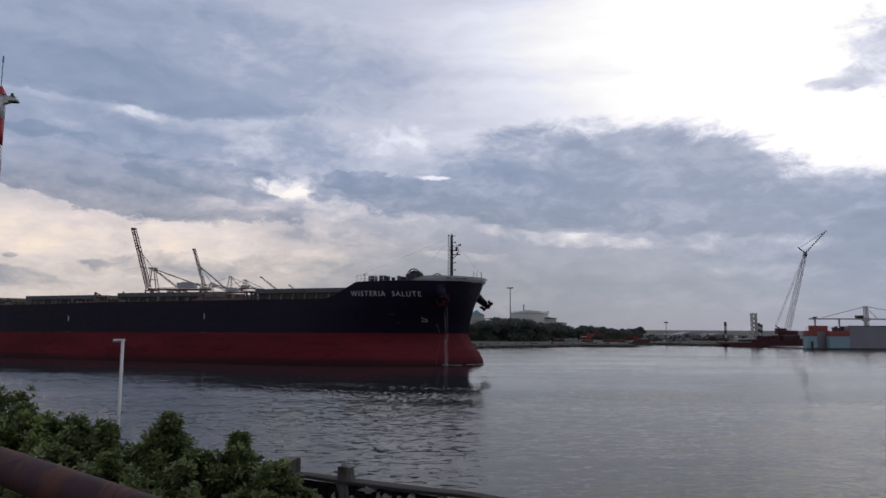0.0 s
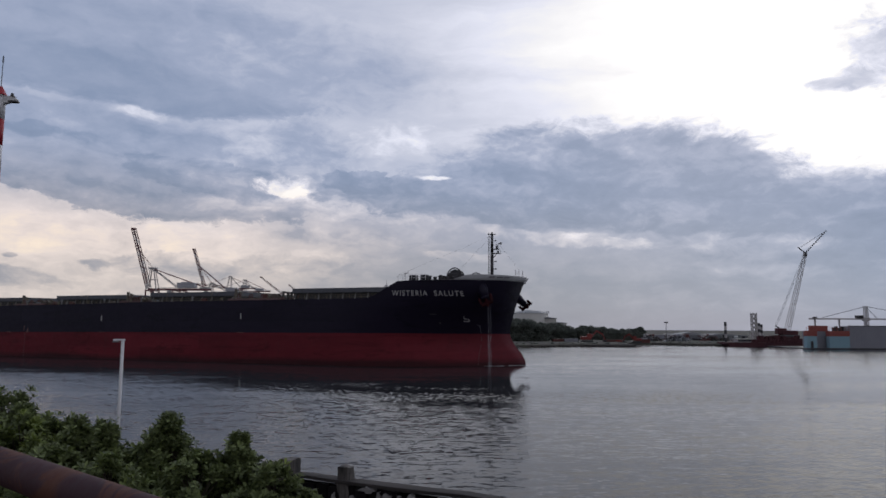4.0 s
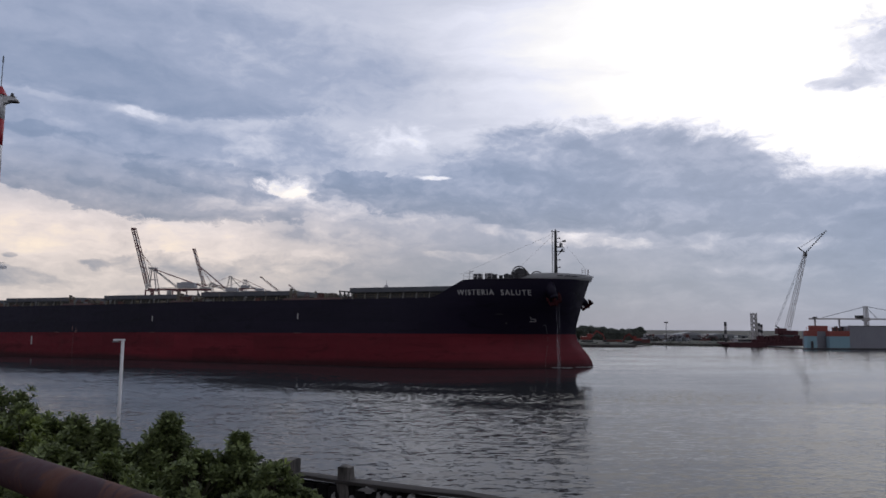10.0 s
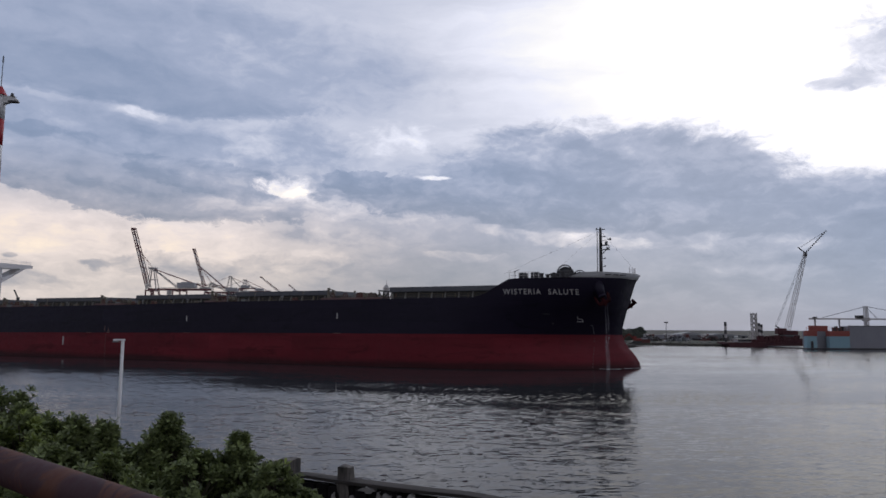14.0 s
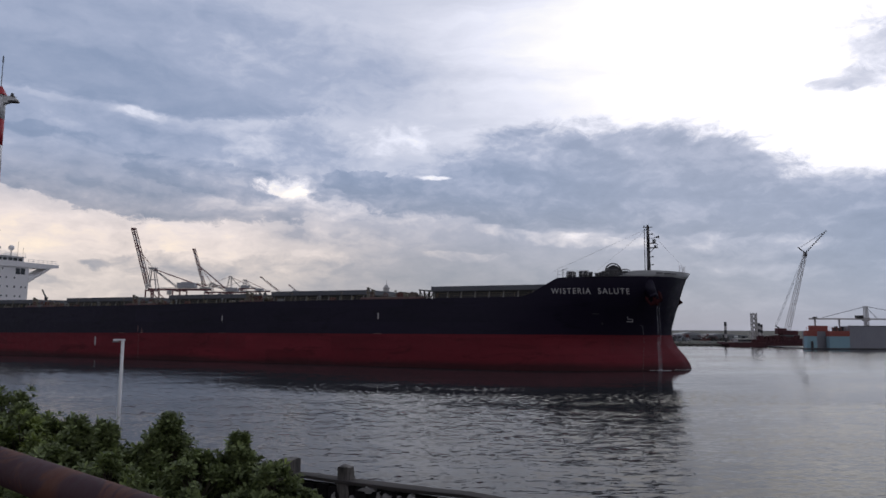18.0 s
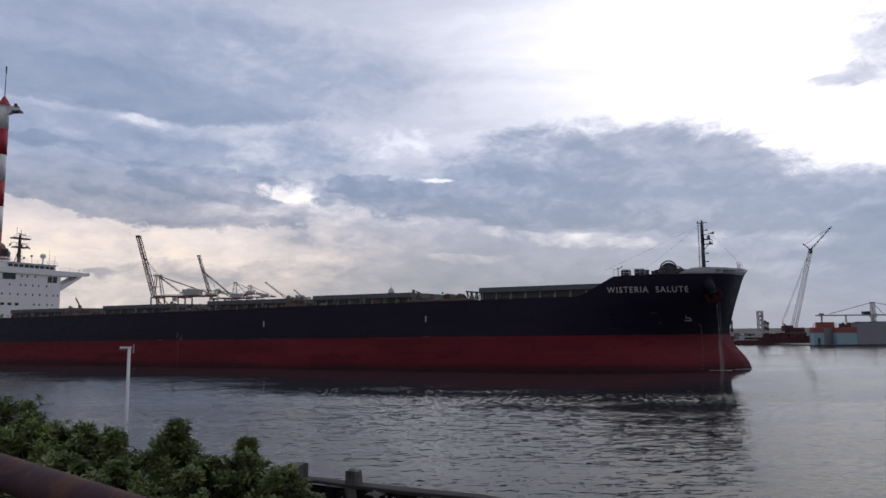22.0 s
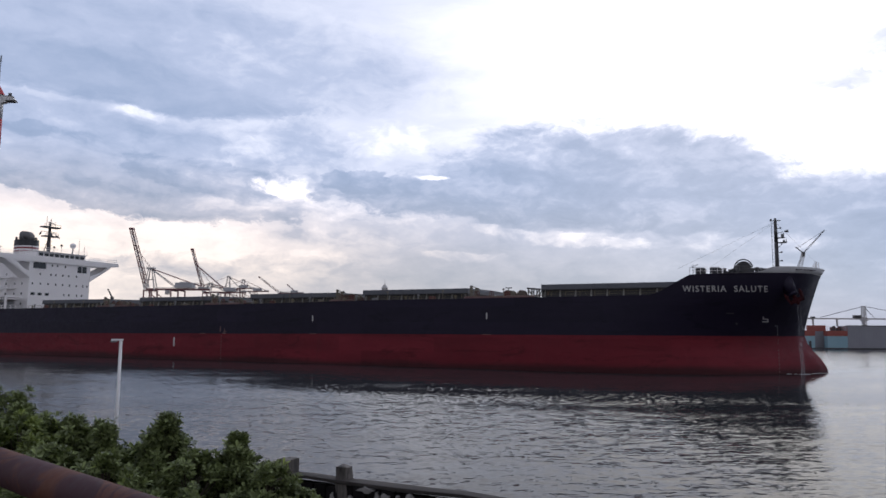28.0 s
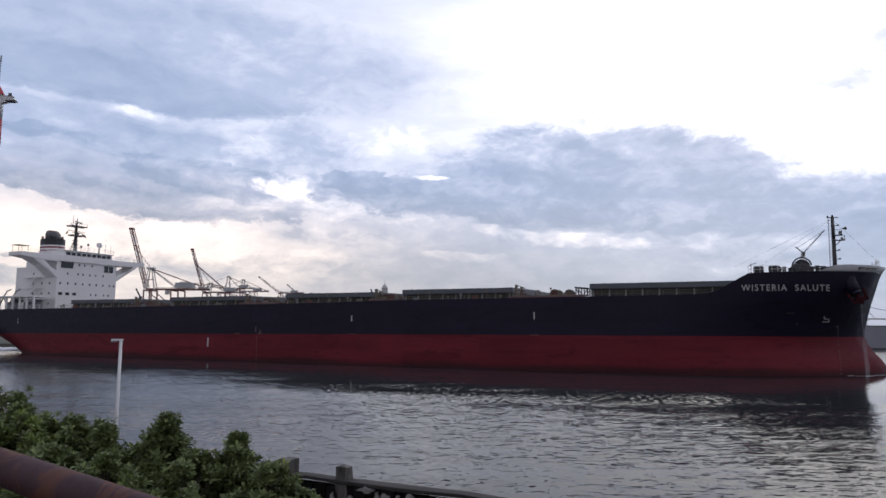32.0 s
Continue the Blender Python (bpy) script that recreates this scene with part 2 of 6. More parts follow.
def water_material():
    m = bpy.data.materials.new("harbour_water")
    m.use_nodes = True
    N = Nodes(m.node_tree)
    at = N.add("ShaderNodeTexCoord").outputs["Object"]
    # the fairway lies smooth, the water this side of it is ruffled
    off = N.math("SUBTRACT", N.vec("DOT_PRODUCT", at, (0.1, 1.0, 0.0)), 63.0)
    wobble = N.noise(N.vec("MULTIPLY", at, (0.22, 0.3, 1.0)), 1.0, 4.0, 0.6, 0.5)
    calm = N.span(N.math("ADD", off, N.math("MULTIPLY", N.math("SUBTRACT", wobble, 0.5), 9.0)), -3.5, 3.5, smooth=True)
    calm = N.math("MULTIPLY", calm, N.span(N.vec("DOT_PRODUCT", at, (1.0, 0.0, 0.0)), -38.0, -8.0, 0.25, 1.0, smooth=True))
    lane = N.noise(N.vec("MULTIPLY", at, (0.016, 0.07, 1.0)), 1.0, 4.0, 0.6, 0.5)
    gust = N.noise(N.vec("MULTIPLY", at, (0.07, 0.22, 1.0)), 1.0, 4.0, 0.6, 0.3)
    rough_near = N.math("MULTIPLY", N.span(lane, 0.38, 0.58, 0.62, 1.15, smooth=True), N.span(gust, 0.3, 0.7, 0.75, 1.2))
    amount = N.math("MULTIPLY", rough_near, N.math("SUBTRACT", 1.0, N.math("MULTIPLY", calm, N.span(off, 35.0, 110.0, 0.62, -0.7))))
    slope = None
    for size, high, detail in (((0.1, 0.32, 1.0), 0.06, 2.0), ((1.05, 3.5, 1.0), 0.35, 4.0), ((3.6, 9.0, 1.0), 0.28, 3.0)):
        n = N.vec("SUBTRACT", N.noise(N.vec("MULTIPLY", at, size), 1.0, detail, 0.6, 0.0, color=True), (0.5, 0.5, 0.5))
        n = N.vec("MULTIPLY", n, (high * 0.65, high, 0.0))
        slope = n if slope is None else N.vec("ADD", slope, n)
    push = N.add("ShaderNodeVectorMath", operation="SCALE")
    N.put(push.inputs[0], slope), N.put(push.inputs["Scale"], amount)
    # normals tilted towards the camera, stronger with distance, to fit reflections to its view
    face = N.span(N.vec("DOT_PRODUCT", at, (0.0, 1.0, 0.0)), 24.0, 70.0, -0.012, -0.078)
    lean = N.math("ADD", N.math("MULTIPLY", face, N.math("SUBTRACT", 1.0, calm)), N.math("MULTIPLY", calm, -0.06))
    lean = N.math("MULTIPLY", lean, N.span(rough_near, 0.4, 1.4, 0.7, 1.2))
    # tilted normals make glints of wavelets in the smooth lane, thickest at its edge
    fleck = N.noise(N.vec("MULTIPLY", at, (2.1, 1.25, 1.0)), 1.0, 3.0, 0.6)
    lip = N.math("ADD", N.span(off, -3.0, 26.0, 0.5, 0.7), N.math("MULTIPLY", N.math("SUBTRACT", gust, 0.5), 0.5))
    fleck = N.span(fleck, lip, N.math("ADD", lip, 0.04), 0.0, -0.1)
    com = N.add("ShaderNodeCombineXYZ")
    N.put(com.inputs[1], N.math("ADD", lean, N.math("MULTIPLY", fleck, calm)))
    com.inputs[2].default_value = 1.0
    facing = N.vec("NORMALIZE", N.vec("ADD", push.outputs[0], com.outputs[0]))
    b = N.add("ShaderNodeBsdfPrincipled")
    silt = N.noise(N.vec("MULTIPLY", at, (0.01, 0.03, 1.0)), 1.0, 4.0)
    N.put(b.inputs["Base Color"], N.mix(silt, (0.02, 0.021, 0.023, 1), (0.03, 0.03, 0.032, 1)))
    N.put(b.inputs["Roughness"], N.span(amount, 0.3, 1.3, 0.02, 0.06))
    b.inputs["IOR"].default_value = 1.15
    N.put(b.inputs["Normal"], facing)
    N.put(N.add("ShaderNodeOutputMaterial").inputs[0], b.outputs[0])
    return m


def leaf_material(name, dark, light, gloss=0.45):
    m = bpy.data.materials.new(name)
    m.use_nodes = True
    N = Nodes(m.node_tree)
    isle = N.add("ShaderNodeNewGeometry").outputs["Random Per Island"]
    at = N.add("ShaderNodeTexCoord").outputs["Object"]
    broad = N.noise(at, 2.2, 3.0)
    fac = N.math("ADD", N.math("MULTIPLY", isle, 0.55), N.math("MULTIPLY", broad, 0.55))
    col = N.ramp(fac, [(0.15, dark), (0.6, light), (0.95, tuple(min(1, v * 1.9) for v in light))])
    b = N.add("ShaderNodeBsdfPrincipled")
    N.put(b.inputs["Base Color"], col)
    b.inputs["Roughness"].default_value = gloss
    b.inputs["Specular IOR Level"].default_value = 0.4
    t = N.add("ShaderNodeBsdfTranslucent")
    N.put(t.inputs[0], col)
    mx = N.add("ShaderNodeMixShader")
    mx.inputs[0].default_value = 0.25
    N.put(mx.inputs[1], b.outputs[0]), N.put(mx.inputs[2], t.outputs[0])
    N.put(N.add("ShaderNodeOutputMaterial").inputs[0], mx.outputs[0])
    return m


def glass_material():
    m = bpy.data.materials.new("dark_window_glass")
    m.use_nodes = True
    N = Nodes(m.node_tree)
    b = N.add("ShaderNodeBsdfPrincipled")
    b.inputs["Base Color"].default_value = (0.012, 0.015, 0.018, 1)
    b.inputs["Roughness"].default_value = 0.06
    N.put(N.add("ShaderNodeOutputMaterial").inputs[0], b.outputs[0])
    return m


def spray_material():
    m = bpy.data.materials.new("falling_water")
    m.use_nodes = True
    N = Nodes(m.node_tree)
    at = N.vec("MULTIPLY", N.add("ShaderNodeTexCoord").outputs["Object"], (3.0, 3.0, 0.8))
    a = N.span(N.noise(at, 2.2, 6.0, 0.75), 0.45, 0.7, 0.0, 0.34)
    b = N.add("ShaderNodeBsdfPrincipled")
    b.inputs["Base Color"].default_value = (0.75, 0.76, 0.78, 1)
    b.inputs["Roughness"].default_value = 0.5
    N.put(b.inputs["Alpha"], a)
    N.put(N.add("ShaderNodeOutputMaterial").inputs[0], b.outputs[0])
    return m


BLACK_HULL = hull_paint("black_hull_paint", (0.013, 0.0098, 0.0235), (0.0172, 0.013, 0.0302), (0.022, 0.018, 0.03), 0.4, 0.5)
RED_HULL = hull_paint("red_antifouling_paint", (0.135, 0.0125, 0.0205), (0.18, 0.0175, 0.0275), (0.085, 0.022, 0.026), 0.5, 0.6, (0.035, 0.012, 0.014))
WHITE = surface("white_ship_paint", (0.77, 0.75, 0.74), (0.84, 0.82, 0.81), 0.4, 0.45, stain=(0.5, 0.42, 0.36), stain_at=0.7)
WHITE_MARK = surface("white_marking_paint", (0.42, 0.41, 0.4), (0.55, 0.54, 0.53), 1.0, 0.6, stain=(0.4, 0.36, 0.33), stain_at=0.66)
BULWARK = surface("light_grey_bulwark_paint", (0.33, 0.33, 0.33), (0.42, 0.42, 0.42), 0.6, 0.55, stain=(0.3, 0.24, 0.2), stain_at=0.66)
DECK = surface("worn_deck_paint", (0.07, 0.06, 0.055), (0.12, 0.09, 0.075), 0.5, 0.75, stain=(0.16, 0.07, 0.04))
HATCH = surface("grey_hatch_paint", (0.085, 0.092, 0.108), (0.12, 0.127, 0.142), 0.5, 0.6, stain=(0.11, 0.1, 0.095), stain_at=0.66)
COAMING = surface("dark_coaming_paint", (0.028, 0.028, 0.03), (0.05, 0.048, 0.047), 0.7, 0.7, stain=(0.14, 0.07, 0.045))
BUFF = surface("buff_machinery_paint", (0.125, 0.112, 0.085), (0.175, 0.155, 0.12), 1.0, 0.6, stain=(0.16, 0.08, 0.05))
YELLOW = surface("yellow_rail_paint", (0.13, 0.112, 0.07), (0.18, 0.155, 0.095), 1.0, 0.6, stain=(0.2, 0.11, 0.06))
RUSTRED = surface("rust_red_paint", (0.085, 0.03, 0.026), (0.13, 0.045, 0.038), 1.0, 0.65, stain=(0.1, 0.035, 0.02))
ANCHOR = surface("rust_streaked_anchor_steel", (0.03, 0.008, 0.01), (0.06, 0.014, 0.017), 1.2, 0.8, stain=(0.014, 0.007, 0.008), stain_at=0.54, spec=0.08)
STEEL = surface("dark_steel", (0.03, 0.03, 0.034), (0.06, 0.058, 0.06), 1.2, 0.5, stain=(0.09, 0.05, 0.035))
STAYGREY = surface("grey_coaming_stay_paint", (0.17, 0.17, 0.165), (0.26, 0.255, 0.24), 1.0, 0.6, stain=(0.18, 0.12, 0.08))
HOODGREY = surface("sooty_grey_hood_paint", (0.09, 0.09, 0.095), (0.16, 0.155, 0.155), 0.9, 0.6, stain=(0.04, 0.04, 0.04), stain_at=0.6)
CRANEHOUSE = surface("pale_grey_crane_house_paint", (0.4, 0.4, 0.42), (0.48, 0.48, 0.5), 0.3, 0.6)
GREY = surface("grey_machinery_paint", (0.14, 0.15, 0.16), (0.21, 0.22, 0.23), 1.0, 0.6, stain=(0.15, 0.09, 0.06))
FAINT = surface("faded_marking_paint", (0.12, 0.06, 0.06), (0.19, 0.11, 0.105), 1.0, 0.7)
FUNNEL_BLACK = surface("black_funnel_paint", (0.012, 0.013, 0.018), (0.03, 0.03, 0.036), 0.8, 0.5)
FUNNEL_RED = surface("red_funnel_paint", (0.19, 0.02, 0.03), (0.25, 0.03, 0.04), 0.8, 0.5)
GLASS = glass_material()
WATER = water_material()
SPRAY = spray_material()
FOAM = surface("white_foam", (0.55, 0.57, 0.58), (0.8, 0.81, 0.82), 2.0, 0.8, bump=0.6)
EARTH = surface("grey_brown_earth", (0.045, 0.042, 0.034), (0.085, 0.078, 0.062), 0.25, 0.95, bump=0.6, stain=(0.05, 0.07, 0.03), stain_at=0.55)
ROCK = surface("dark_shore_rock", (0.045, 0.042, 0.04), (0.11, 0.1, 0.09), 1.4, 0.9, bump=0.8, vary=0.3)
TIMBER = surface("weathered_grey_timber", (0.022, 0.02, 0.019), (0.26, 0.235, 0.21), 3.5, 0.85, bump=0.9, stretch=(1, 1, 0.18), stain=(0.03, 0.027, 0.025), stain_at=0.56, vary=0.2)
TIMBER_BEAM = surface("dark_timber_beam", (0.02, 0.017, 0.016), (0.085, 0.072, 0.064), 4.5, 0.95, bump=0.9, stretch=(0.2, 1, 1), stain=(0.12, 0.11, 0.1), stain_at=0.64)
TARRED = surface("tarred_black_timber", (0.006, 0.0055, 0.006), (0.016, 0.014, 0.014), 2.5, 0.9, bump=0.8, stretch=(1, 1, 0.2), vary=0.25, spec=0.1)
LICHEN = surface("flaking_white_lime", (0.16, 0.15, 0.145), (0.4, 0.39, 0.37), 6.0, 0.95, bump=0.8)
RAILPAINT = surface("rusty_brown_pipe_paint", (0.032, 0.013, 0.016), (0.066, 0.028, 0.032), 5.0, 0.68, bump=0.6, stain=(0.1, 0.036, 0.02), stain_at=0.49, spec=0.16)
POLEWHITE = surface("white_lamp_post_paint", (0.62, 0.62, 0.62), (0.74, 0.74, 0.73), 2.0, 0.5, stain=(0.4, 0.36, 0.32), stain_at=0.68)
BANDRED = surface("red_band_paint", (0.36, 0.018, 0.03), (0.43, 0.03, 0.04), 1.2, 0.5)
LEAF = leaf_material("glossy_green_leaves", (0.038, 0.052, 0.02), (0.145, 0.178, 0.064), 0.55)
LEAF_PALE = leaf_material("young_yellow_green_leaves", (0.1, 0.14, 0.03), (0.22, 0.27, 0.07), 0.5)
# tones lifted and greyed to put the distance haze into the colour
CROWN = leaf_material("hazed_tree_foliage", (0.085, 0.098, 0.088), (0.12, 0.135, 0.112), 0.9)
BARK = surface("brown_bark", (0.05, 0.038, 0.028), (0.1, 0.08, 0.06), 3.0, 0.9, bump=0.8)
CREAM = surface("cream_tank_paint", (0.48, 0.47, 0.43), (0.58, 0.57, 0.53), 0.3, 0.7, stain=(0.4, 0.36, 0.3))
ROOFGREY = surface("grey_sheet_roof", (0.2, 0.21, 0.22), (0.3, 0.31, 0.32), 0.4, 0.6)
ORANGE = surface("orange_red_sheet", (0.27, 0.068, 0.055), (0.34, 0.09, 0.072), 0.5, 0.6, stain=(0.3, 0.08, 0.05))
SKYBLUE = surface("pale_blue_sheet", (0.24, 0.40, 0.47), (0.31, 0.48, 0.54), 0.5, 0.6, stain=(0.3, 0.3, 0.28), stain_at=0.68)
SHEETGREY = surface("grey_corrugated_sheet", (0.25, 0.255, 0.285), (0.33, 0.335, 0.365), 0.4, 0.6, stain=(0.16, 0.15, 0.15))
DIGGER = surface("orange_red_machine_paint", (0.2, 0.035, 0.028), (0.26, 0.047, 0.035), 1.0, 0.5, stain=(0.15, 0.06, 0.04))
CRANEWHITE = surface("off_white_crane_paint", (0.42, 0.4, 0.39), (0.55, 0.53, 0.52), 0.5, 0.6)
CRANERED = surface("faded_red_crane_paint", (0.13, 0.05, 0.056), (0.2, 0.085, 0.09), 0.3, 0.6, stain=(0.3, 0.24, 0.24), stain_at=0.64)
BARGERED = surface("rusty_red_barge_paint", (0.06, 0.02, 0.024), (0.1, 0.03, 0.034), 0.6, 0.75, stain=(0.06, 0.03, 0.025))

# ---------------------------------------------------------------- mesh helpers


def box(bm, x0, x1, y0, y1, z0, z1, m=None, bevel=0.0):
    r = bmesh.ops.create_cube(bm, size=1.0)
    mm = Matrix.Translation(((x0 + x1) / 2, (y0 + y1) / 2, (z0 + z1) / 2)) @ Matrix.Diagonal((x1 - x0, y1 - y0, z1 - z0, 1))
    bmesh.ops.transform(bm, matrix=(m @ mm) if m else mm, verts=r["verts"])
    if bevel:
        es = {e for v in r["verts"] for e in v.link_edges}
        bmesh.ops.bevel(bm, geom=list(es), offset=bevel, segments=1, affect="EDGES")
    return bm


def rod(bm, a, b, r0, r1=None, seg=8, caps=True):
    """A round bar from a to b."""
    a, b = Vector(a), Vector(b)
    q = (b - a).to_track_quat("Z", "Y").to_matrix().to_4x4()
    r = bmesh.ops.create_cone(bm, cap_ends=caps, cap_tris=False, segments=seg, radius1=r0,
                              radius2=r0 if r1 is None else r1, depth=(b - a).length)
    bmesh.ops.transform(bm, matrix=Matrix.Translation((a + b) / 2) @ q, verts=r["verts"])
    return bm


def bar(bm, a, b, w, h=None):
    """A square bar from a to b."""
    a, b = Vector(a), Vector(b)
    h = h or w
    q = (b - a).to_track_quat("Z", "Y").to_matrix().to_4x4()
    return box(bm, -w / 2, w / 2, -h / 2, h / 2, -(b - a).length / 2, (b - a).length / 2, Matrix.Translation((a + b) / 2) @ q)


def ball(bm, c, r, sub=2, sq=(1, 1, 1)):
    k = bmesh.ops.create_icosphere(bm, subdivisions=sub, radius=r)
    bmesh.ops.transform(bm, matrix=Matrix.Translation(c) @ Matrix.Diagonal((*sq, 1)), verts=k["verts"])
    return bm


def prism(bm, pts, axis, a, b):
    """A flat outline (pairs) drawn out along axis 'x', 'y' or 'z' from a to b."""
    def at(p, w):
        return {"x": (w, p[0], p[1]), "y": (p[0], w, p[1]), "z": (p[0], p[1], w)}[axis]
    lo, hi = [bm.verts.new(at(p, a)) for p in pts], [bm.verts.new(at(p, b)) for p in pts]
    n = len(pts)
    bm.faces.new(lo), bm.faces.new(hi[::-1])
    for i in range(n):
        bm.faces.new((lo[i], hi[i], hi[(i + 1) % n], lo[(i + 1) % n]))
    bmesh.ops.recalc_face_normals(bm, faces=bm.faces)
    return bm


def B():
    return bmesh.new()


def to_mesh(name, bm, material, smooth=False):
    me = bpy.data.meshes.new(name)
    bm.to_mesh(me)
    bm.free()
    me.materials.append(material)
    if smooth:
        me.polygons.foreach_set("use_smooth", [True] * len(me.polygons))
    return me


def part(name, bm, material, parent, label="", smooth=False):
    ob = new(name, to_mesh(name, bm, material, smooth))
    ob.parent = parent
    return tagged(ob, label) if label else ob


def piece(name, me, parent, m=None):
    ob = new(name, me)
    ob.parent = parent
    if m:
        ob.matrix_basis = m
    return ob


def thing(name, label, category, m=None, group=""):
    ob = new(name)
    ob.empty_display_size = 0.2
    if m:
        ob.matrix_basis = m
    return tagged(ob, label, category, group)


def solo(name, bm, material, label, category, kind="", smooth=False, m=None, group=""):
    ob = new(name, to_mesh(name, bm, material, smooth))
    if m:
        ob.matrix_basis = m
    return tagged(ob, label, category, group, kind)


def step(x, a, b):
    u = max(0.0, min(1.0, (x - a) / (b - a)))
    return u * u * (3 - 2 * u)


def along(x, *pts):
    """Straight-line interpolation through pairs."""
    for (a, va), (b, vb) in zip(pts, pts[1:]):
        if x <= b or (b, vb) == pts[-1]:
            return va + (vb - va) * max(0.0, min(1.0, (x - a) / (b - a)))


# ---------------------------------------------------------------- ground and water


def wall_y(x):
    return along(x, (-4200, 60), (-60, 56), (-33, 52), (-27, 36), (-12, 20.3), (60, -16.4), (61, -16.4))


def shore_y(x):
    return along(x, (-400, 208), (8, 214), (12, 221), (42, 244), (66, 253), (68, 262), (74, 281), (84, 283), (92, 276), (97, 268), (150, 272), (500, 300))


def make_ground():
    bm = B()
    xs = [-4200, -1500, -600, -200, -60, -45, -33, -30, -27, -20, -12, -6, -2, 2, 6, 12, 20, 30, 42, 55, 66, 68, 74, 84, 92, 97, 120, 150, 300, 500, 1500, 4200]
    rows = []
    for x in xs:
        w, s = wall_y(x), shore_y(x)
        rows.append([bm.verts.new(p) for p in (
            (x, -600, 4.62), (x, w - 10.0, 4.6), (x, w - 3.2, 1.5), (x, w + 0.25, 1.36), (x, w + 0.3, -4.0),
            (x, s - 8, -4.0), (x, s - 0.8, -0.3), (x, s, 0.9), (x, s + 8, 1.4), (x, s + 80, 1.9), (x, 4400, 1.9))])
    for a, b in zip(rows, rows[1:]):
        for i in range(len(a) - 1):
            bm.faces.new((a[i], b[i], b[i + 1], a[i + 1]))
    solo("ground", bm, EARTH, "grey-brown earth banks on both sides of the channel", "ground", "structure")


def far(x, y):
    """Far-bank layout point moved out to fit the camera's view, and the size there."""
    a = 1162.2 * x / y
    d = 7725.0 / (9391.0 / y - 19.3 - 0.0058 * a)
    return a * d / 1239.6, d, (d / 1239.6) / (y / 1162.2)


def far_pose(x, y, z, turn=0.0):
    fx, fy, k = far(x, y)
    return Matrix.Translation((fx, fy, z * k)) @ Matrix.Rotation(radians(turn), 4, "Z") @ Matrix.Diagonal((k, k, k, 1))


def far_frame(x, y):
    """For a thing drawn in layout coordinates round (x, y), fitted to the view likewise."""
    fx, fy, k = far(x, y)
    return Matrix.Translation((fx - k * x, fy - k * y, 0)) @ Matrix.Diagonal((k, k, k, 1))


def make_water():
    bm = B()
    v = [bm.verts.new(p) for p in ((-4200, -120, 0), (4200, -120, 0), (4200, 4300, 0), (-4200, 4300, 0))]
    bm.faces.new(v)
    return solo("water", bm, WATER, "grey rippled harbour water under an overcast sky", "water", "structure")


make_ground()
water = make_water()

# ---------------------------------------------------------------- the bulk carrier
HALF = 16.13


def stem(z):
    return along(z, (-4, 46.2), (-1, 47.25), (0.1, 47.15), (1.0, 46.9), (2.0, 46.3), (3.0, 45.4), (4.0, 44.7), (5.0, 44.3), (5.9, 44.2), (9.5, 45.2), (13.8, 46.6), (15.4, 47.4))


def tail(z):
    return along(z, (-4, -128), (0, -134), (2.5, -139), (5, -143), (8, -144.5), (16, -145))


def breadth(s, z):
    """Half-breadth of the hull at station s and height z."""
    if s > 16:
        k = step(z, 2.5, 13.5)
        u = min(1.0, (s - 16) / (stem(z) - 16))
        return HALF * max(0.0, 1 - u ** (2.1 + 0.6 * k)) ** (1.0 - 0.48 * k)
    k = step(z, -0.5, 8.5)
    s1 = -113 - 11 * k
    if s < s1:
        t = min(1.0, (s1 - s) / (s1 - tail(z)))
        return HALF * (1 - (1 - 0.8 * k) * t ** 2.3)
    return HALF


def red_line(s):
    return along(s, (-145, 4.35), (-117, 4.6), (-23.6, 5.18), (27.6, 5.36), (48, 5.3))


def sheer(s):
    return along(s, (-145, 9.9), (-117, 9.98), (-90, 10.14), (-47, 10.42), (-23.6, 10.78), (5, 10.91), (24.6, 11.03),
                 (25.3, 11.15), (29.5, 13.72), (30.0, 13.86), (48, 14.25))


U = sorted({round(u, 4) for u in [i / 40 for i in range(41)] + [0.76 + i * 0.008 for i in range(31)] + [i * 0.012 for i in range(16)]})


def hull_point(u, v, low, high):
    s = -145 + 193 * u
    for _ in range(6):
        a, b = low(s), high(s)
        z = a + (b - a) * v
        s = tail(z) + (stem(z) - tail(z)) * u
    return s, breadth(s, z), z


def hull_shell(low, high, levels, thick_top=False):
    bm = B()
    grid = []
    for side in (-1, 1):
        cols = []
        for u in U:
            col = []
            for v in levels:
                s, y, z = hull_point(u, v, low, high)
                col.append(bm.verts.new((s, side * y, z)))
            cols.append(col)
        grid.append(cols)
        for a, b in zip(cols, cols[1:]):
            for i in range(len(levels) - 1):
                q = (a[i], b[i], b[i + 1], a[i + 1])
                bm.faces.new(q if side < 0 else q[::-1])
    for i in range(len(levels) - 1):      # the transom
        a, b = grid[0][0], grid[1][0]
        bm.faces.new((a[i + 1], b[i + 1], b[i], a[i]))
    bmesh.ops.remove_doubles(bm, verts=bm.verts, dist=0.002)
    return bm


def on_side(s, z, proud=0.04):
    """A point on the starboard plating."""
    return Vector((s, -breadth(s, z) - proud, z))


def plate_mark(bm, s0, s1, z0, z1, proud=0.035):
    """A painted bar that follows the starboard plating."""
    n = max(1, int((s1 - s0) / 0.8))
    k = max(1, int((z1 - z0) / 0.8))
    g = [[bm.verts.new(on_side(s0 + (s1 - s0) * i / n, z0 + (z1 - z0) * j / k, proud)) for j in range(k + 1)] for i in range(n + 1)]
    for i in range(n):
        for j in range(k):
            bm.faces.new((g[i][j], g[i + 1][j], g[i + 1][j + 1], g[i][j + 1]))
    return bm


ship = thing("cargo_ship", "black and red bulk carrier with white superstructure, under way", "ship")


